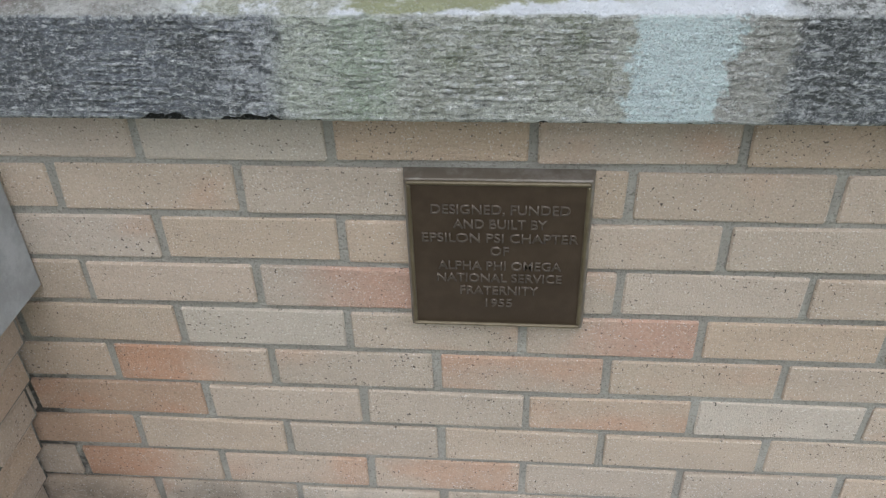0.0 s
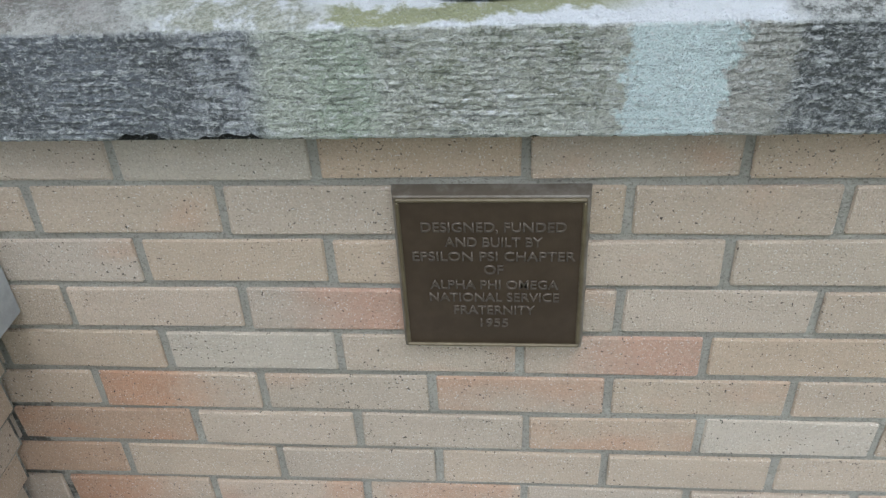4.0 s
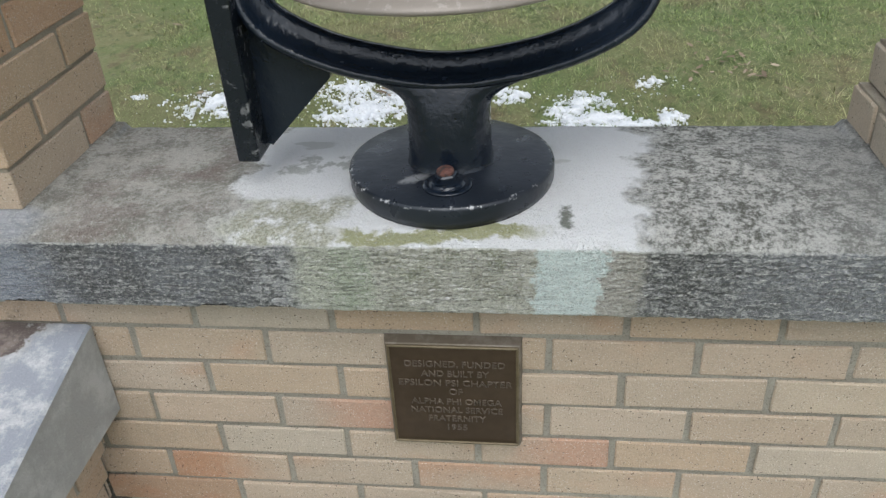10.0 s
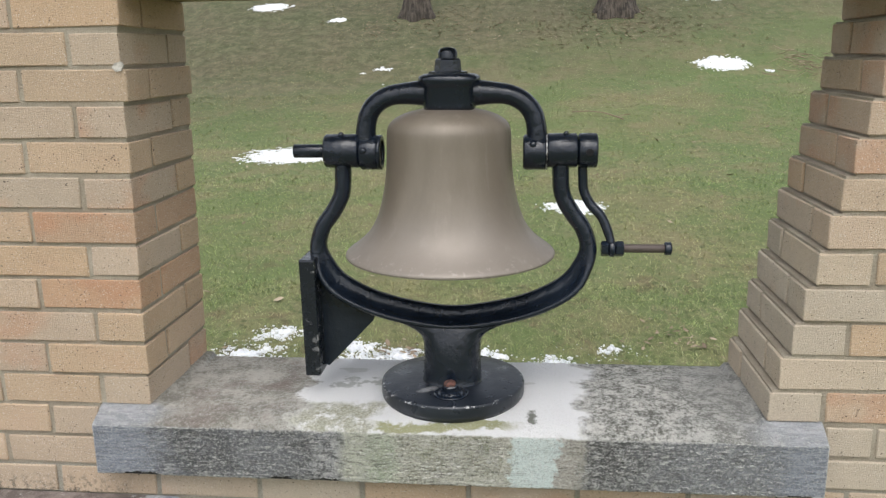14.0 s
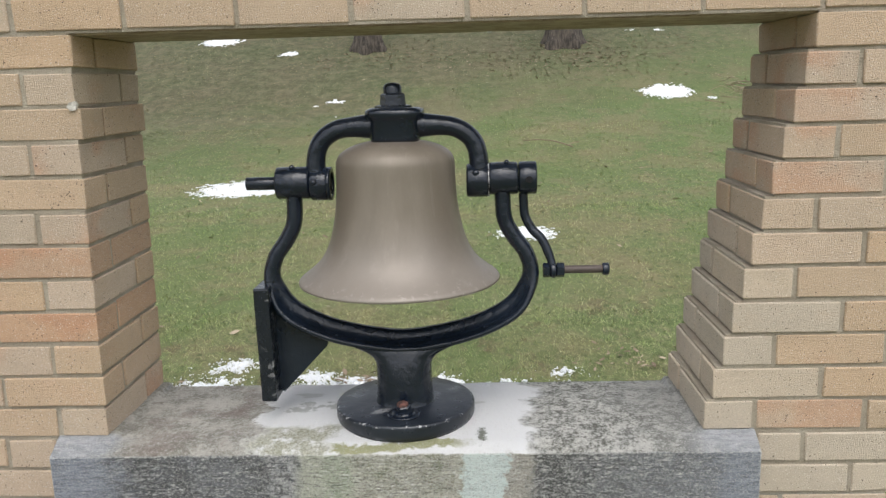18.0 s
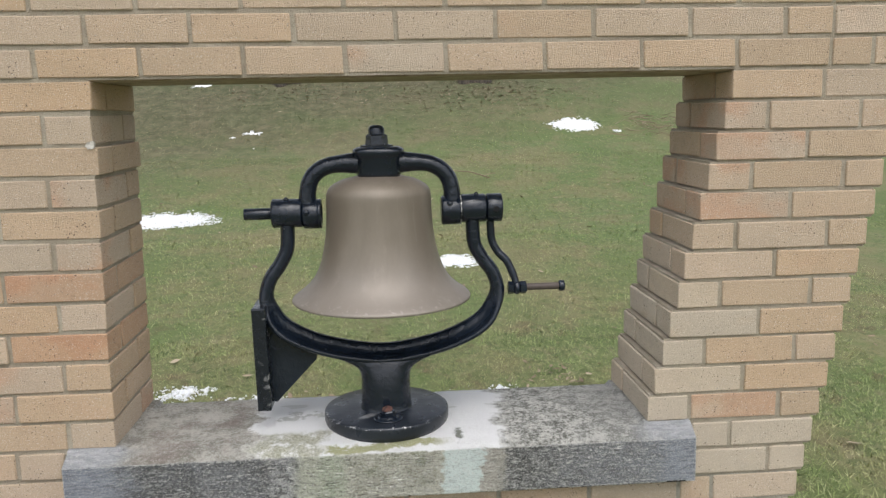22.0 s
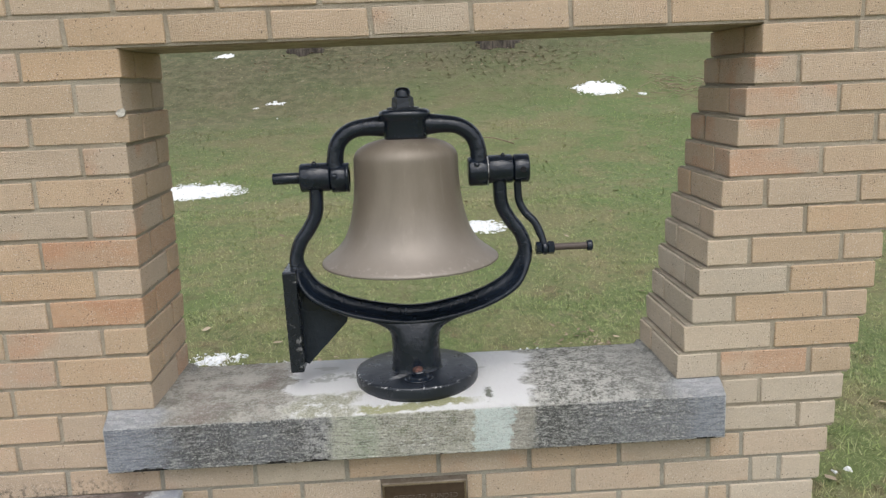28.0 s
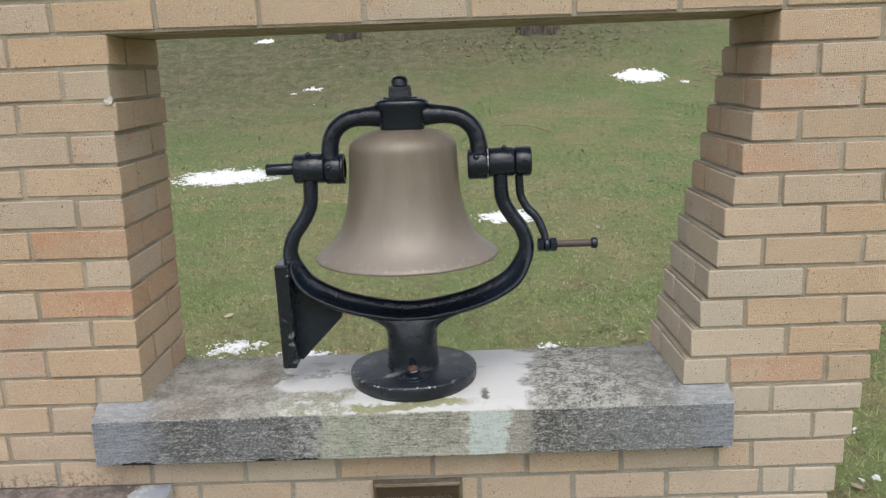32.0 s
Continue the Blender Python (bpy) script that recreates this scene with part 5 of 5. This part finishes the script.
def snow_lace(cx, cy, rx, ry, seed, full=0.0, turn=0.0, cell=0.0065, rough=1.0, label="thin ragged scrap of melting snow in the grass"):
    """Snow lying in the grass, with a ragged, holed edge."""
    cells, fine = {}, 0.0065 / cell
    ca, sa = math.cos(turn), math.sin(turn)
    nx, ny = int(1.6 * rx / cell), int(1.6 * ry / cell)
    for i in range(-nx, nx):
        for k in range(-ny, ny):
            u, v = i * cell, k * cell
            edge = 1.0 - math.hypot(u / rx, v / ry)
            x, y = cx + u * ca - v * sa, cy + u * sa + v * ca
            f = sum(w * noise.noise(Vector((x * q * fine, y * q * fine, seed + q))) for w, q in ((0.45, 18), (0.50, 47), (0.55, 115)))
            g = rough * f + 0.75 * edge + full
            if g > 0.26:
                cells[i, k] = min(1.0, 1.4 * (g - 0.26))
    # the largest connected piece is the patch; bits broken off it go to the loose snow
    left, pieces = set(cells), []
    while left:
        todo = [left.pop()]
        piece = set(todo)
        while todo:
            i, k = todo.pop()
            for c in ((i + 1, k), (i - 1, k), (i, k + 1), (i, k - 1)):
                if c in left:
                    left.remove(c)
                    piece.add(c)
                    todo.append(c)
        pieces.append(piece)
    pieces.sort(key=len, reverse=True)
    if not pieces:
        return None

    def sheet(bm, kept):
        made, faces = {}, []

        def corner(i, k):
            if (i, k) not in made:
                u, v = i * cell, k * cell
                x, y = cx + u * ca - v * sa, cy + u * sa + v * ca
                x, y = x + 0.45 * cell * noise.noise(Vector((i * 0.7, k * 0.7, 1.5))), y + 0.45 * cell * noise.noise(Vector((i * 0.7, k * 0.7, 4.5)))
                h = sum(cells.get(c, 0.0) for c in ((i, k), (i - 1, k), (i, k - 1), (i - 1, k - 1))) / 4
                z = lawn_z(x, y) + 0.004 + 0.014 * h + 0.007 * h * noise.noise(Vector((x * 70, y * 70, 2)))
                made[i, k] = bm.verts.new((x, y, z))
            return made[i, k]

        for i, k in sorted(kept):
            faces.append(bm.faces.new((corner(i, k), corner(i + 1, k), corner(i + 1, k + 1), corner(i, k + 1))))
        rim = [e for f in faces for e in f.edges if len(e.link_faces) == 1]
        low = {v: bm.verts.new(v.co - Vector((0, 0, 0.02))) for v in {v: 0 for e in rim for v in e.verts}}
        for e in rim:
            a, b = e.verts
            bm.faces.new((b, a, low[a], low[b]))

    bm = bmesh.new()
    sheet(bm, pieces[0])
    for piece in pieces[1:]:
        sheet(loose_snow, piece)
    return tagged(part("snow_patch", bm, snow_mat, None, "", True), label, "snow", "snow patches")


OLD = "melting patch of old snow on the grass"
for k, (x, y, rx, ry, cell) in enumerate(((-2.42, 7.3, 0.60, 0.50, 0.016), (3.36, 12.62, 0.50, 0.42, 0.020), (0.54, 5.05, 0.28, 0.24, 0.011), (-5.4, 16.7, 0.5, 0.36, 0.026), (-3.66, 15.6, 0.24, 0.18, 0.024))):
    snow_lace(x, y, rx, ry, 3.7 * k + 1, 0.10, 0.0, cell, 0.45, OLD)
for k, (x, y, rx, ry) in enumerate(((-2.25, 12.55, 0.24, 0.16), (-2.55, 12.35, 0.14, 0.07), (-2.0, 12.4, 0.12, 0.06), (-2.1, 11.6, 0.05, 0.04), (3.5, 16.7, 0.24, 0.12), (4.05, 16.65, 0.2, 0.12), (0.44, 17.0, 0.25, 0.12), (4.0, 12.2, 0.16, 0.10))):
    snow_lace(x, y, rx, ry, 5.1 * k + 40, -0.28, 0.0, 0.02, 0.9)
SCRAPS = ((-0.60, 2.02, 0.17, 0.13, 0.0, 0.3), (-0.46, 2.14, 0.09, 0.07, 0.0, 0.3), (-1.22, 2.10, 0.18, 0.14, -0.18, 0.2), (-1.10, 2.38, 0.12, 0.07, -0.02, 0.1), (-0.72, 2.22, 0.14, 0.10, -0.15, 0.2), (-0.03, 2.14, 0.06, 0.07, 0.0, -0.5),
          (0.22, 2.03, 0.08, 0.11, 0.12, -0.6), (0.30, 1.93, 0.13, 0.06, 0.05, 0.1), (0.53, 2.25, 0.055, 0.04, 0.0, 0.2), (0.58, 1.95, 0.05, 0.05, -0.05, 0.5), (0.45, 1.90, 0.15, 0.035, -0.1, 0.0),
          (-1.60, 2.16, 0.06, 0.025, -0.2, 0.2), (1.57, 1.00, 0.035, 0.02, -0.05, 0.2), (1.615, 1.33, 0.06, 0.035, -0.24, 0.1))
for k, (x, y, rx, ry, full, turn) in enumerate(SCRAPS):
    snow_lace(x, y, rx, ry, 11.3 * k, full + 0.06, turn, 0.0065, 1.35)


def snow_crumbs():
    """Grains of old snow caught in the grass round the scraps."""
    rng = random.Random(9)
    bm = loose_snow
    for cx, cy, sx, sy, n in ((-1.18, 2.12, 0.22, 0.16, 200), (-0.55, 2.10, 0.28, 0.16, 260), (0.28, 2.02, 0.20, 0.12, 150), (0.55, 2.2, 0.12, 0.08, 40), (-0.2, 1.6, 0.9, 0.4, 40)):
        for _ in range(n):
            x, y = rng.gauss(cx, sx * 0.6), rng.gauss(cy, sy * 0.6)
            r = 0.002 + 0.005 * rng.random() ** 2.2
            z = lawn_z(x, y) + rng.uniform(0.004, 0.022)
            lean = rng.uniform(-0.4, 0.4)
            m = [bm.verts.new((x + r * rng.uniform(0.4, 1.5) * math.cos(q), y + r * rng.uniform(0.4, 1.2) * math.sin(q), z + r * lean * math.cos(q))) for q in (k * math.pi / 3 for k in range(6))]
            top = bm.verts.new((x, y, z + r * 0.3))
            bot = bm.verts.new((x, y, z - 0.003))
            for k in range(6):
                bm.faces.new((m[k], m[(k + 1) % 6], top))
                bm.faces.new((m[(k + 1) % 6], m[k], bot))
    tagged(part("snow_crumbs", bm, snow_mat), "scattered crumbs of old snow in the grass", "snow", "", "stuff")


snow_crumbs()
# snow drift along the foot of the wall
bm = bmesh.new()
grid = []
for i in range(61):
    x = -0.735 + 1.87 * i / 60
    edge = -0.012 - 0.008 * noise.noise(Vector((x * 17, 0, 0))) - 0.02 * max(0, noise.noise(Vector((x * 6, 4, 0))))
    row = []
    for k, f in enumerate((0, 0.03, 0.12, 0.35, 0.7, 1.0)):
        y = edge - 0.30 * f - (0.05 * noise.noise(Vector((x * 6, 9, 0))) if f == 1 else 0)
        row.append(bm.verts.new((x, y, -0.016 + (0 if k in (0, 5) else 0.022 + 0.006 * noise.noise(Vector((x * 12, y * 12, 3)))))))
    grid.append(row)
for a, b in zip(grid, grid[1:]):
    for k in range(5):
        bm.faces.new((a[k], a[k + 1], b[k + 1], b[k]))
tagged(part("snow_drift", bm, snow_mat, None, "", True), "strip of wet snow along the foot of the brick wall", "snow")
bm = box(bmesh.new(), -0.74, 1.2, -0.05, 0.004, -0.05, -0.008, 0.004)
tagged(part("soil_strip", bm, soil), "dark wet soil strip at the foot of the wall", "soil", "", "structure")


def leaves(n, spread, seed, name, label, lift=0.012, size=(0.02, 0.04)):
    rng = random.Random(seed)
    bm = bmesh.new()
    for _ in range(n):
        x, y = spread(rng)
        s, a = rng.uniform(*size), rng.uniform(0, 6.28)
        m = pose(x, y, lawn_z(x, y) + lift + rng.uniform(0, 0.01), rng.uniform(-25, 25), rng.uniform(-25, 25), math.degrees(a))
        vs = [bm.verts.new(m @ Vector(p)) for p in ((-s, 0, 0), (-0.4 * s, 0.35 * s, 0.12 * s), (0.4 * s, 0.33 * s, 0.1 * s), (s, 0, 0.2 * s), (0.4 * s, -0.33 * s, 0.1 * s), (-0.4 * s, -0.35 * s, 0.12 * s))]
        bm.faces.new((vs[0], vs[1], vs[2], vs[3]))
        bm.faces.new((vs[0], vs[3], vs[4], vs[5]))
    tagged(part(name, bm, dead_leaf), label, "leaves", "", "stuff")


leaves(900, lambda r: (r.gauss(1.9, 1.2), r.gauss(14.9, 0.7)), 1, "leaf_litter", "brown leaf litter round a tree", 0.014, (0.02, 0.045))
leaves(240, lambda r: (r.gauss(-1.7, 0.9), r.gauss(15.1, 0.5)), 2, "leaf_litter", "brown leaf litter round a tree", 0.014, (0.02, 0.045))
leaves(120, lambda r: (r.uniform(-3, 4), r.uniform(0.6, 9)), 3, "fallen_leaves", "scattered pale dead leaves on the lawn")
leaves(600, lambda r: (r.uniform(-5, 6), r.uniform(5.5, 15)), 8, "fallen_leaves", "small pale dead leaves scattered over the bank", 0.02, (0.010, 0.026))
leaves(60, lambda r: (r.gauss(0.85, 0.12), r.gauss(2.42, 0.09)), 4, "fallen_leaves", "brown dead leaves in the lawn", 0.012, (0.008, 0.022))
leaves(40, lambda r: (r.gauss(-0.38, 0.12), r.gauss(2.15, 0.05)), 7, "fallen_leaves", "reddish brown dead leaves in the lawn", 0.014, (0.010, 0.028))
leaves(12, lambda r: (r.uniform(-0.6, 0.9), r.uniform(-0.05, -0.015)), 6, "fallen_leaves", "wet dead leaves at the foot of the wall", 0.014, (0.005, 0.011))


def curled_leaf(x, y, size, turn, label):
    """One large dead leaf, curled along its midrib, with a stalk."""
    bm = bmesh.new()
    rows = []
    for i in range(9):
        t = i / 8
        w = size * 0.22 * math.sin(math.pi * min(1, t * 0.97 + 0.03)) ** 0.7 * (1 + 0.15 * math.sin(9 * t))
        rows.append([bm.verts.new(((t - 0.5) * size, w * k, size * (0.06 * k * k * (1 - t) + 0.02 * math.sin(3 * t)))) for k in (-1, -0.5, 0, 0.5, 1)])
    for a, b in zip(rows, rows[1:]):
        for k in range(4):
            bm.faces.new((a[k], a[k + 1], b[k + 1], b[k]))
    tube(bm, [(size * 0.48, 0, size * 0.02), (size * 0.62, 0.004, size * 0.06), (size * 0.76, 0.008, size * 0.05)], [0.0012, 0.0011, 0.0009], 6)
    bmesh.ops.transform(bm, matrix=pose(x, y, 0.012, 8, -4, turn), verts=bm.verts)
    tagged(part("fallen_leaf", bm, wet_leaf, None, "", True), label, "leaf")


curled_leaf(-0.615, -0.045, 0.062, 12, "large brown curled leaf in the corner of the walls")
curled_leaf(0.295, -0.028, 0.065, -15, "large grey-brown leaf lying against the wall")


def weeds():
    """Moss tufts and grass blades along the foot of the wall."""
    rng = random.Random(31)
    bm = bmesh.new()
    for _ in range(150):
        cx, n = rng.uniform(-0.66, 1.0), rng.randrange(3, 12)
        cy = rng.uniform(-0.024, -0.004) if rng.random() < 0.8 else rng.uniform(-0.08, -0.03)
        for _ in range(n):
            a, h, lean = rng.uniform(0, 6.28), rng.uniform(0.008, 0.026) + (0.010 if cy < -0.026 else 0), rng.uniform(0.2, 1.3)
            x, y, w = cx + rng.gauss(0, 0.007), min(-0.002, cy + rng.gauss(0, 0.004)), rng.uniform(0.0007, 0.0016)
            c, d = math.cos(a), math.sin(a)
            r, u = h * math.sin(lean), h * math.cos(lean)
            tip = bm.verts.new((x + c * r, min(-0.001, y + d * r), 0.002 + u))
            bm.faces.new((bm.verts.new((x - d * w, y + c * w, -0.01)), bm.verts.new((x + d * w, y - c * w, -0.01)), tip))
    tagged(part("weeds", bm, weed_mat), "small moss and grass tufts along the foot of the wall", "weeds", "", "stuff")


weeds()

# ---- brushwood and a fallen twig ----
bm = bmesh.new()
rng = random.Random(3)
for _ in range(80):
    x, y = rng.gauss(4.8, 0.32), rng.gauss(12.3, 0.4)
    a, l = rng.uniform(0, 6.28), rng.uniform(0.15, 0.5)
    z = lawn_z(x, y) + rng.uniform(0.01, 0.10)
    tube(bm, [(x, y, z), (x + l * 0.5 * math.cos(a), y + l * 0.5 * math.sin(a), z + rng.uniform(0, 0.08)), (x + l * math.cos(a + 0.3), y + l * math.sin(a + 0.3), z + rng.uniform(-0.02, 0.1))], 0.004, 4)
tagged(part("brushwood_pile", bm, dead_leaf), "low pile of brown brushwood on the bank", "brushwood", "", "stuff")
bm = bmesh.new()
tube(bm, [(x, y, lawn_z(x, y) + 0.06) for x, y in ((0.75, 9.35), (0.95, 9.4), (1.15, 9.3), (1.28, 9.1), (1.36, 8.95))], [0.006, 0.007, 0.008, 0.009, 0.008], 5)
tube(bm, [(x, y, lawn_z(x, y) + 0.06) for x, y in ((1.30, 9.05), (1.40, 9.2), (1.47, 9.22))], 0.005, 5)
tagged(part("twig", bm, dead_leaf), "thin fallen twig lying on the lawn", "twig")
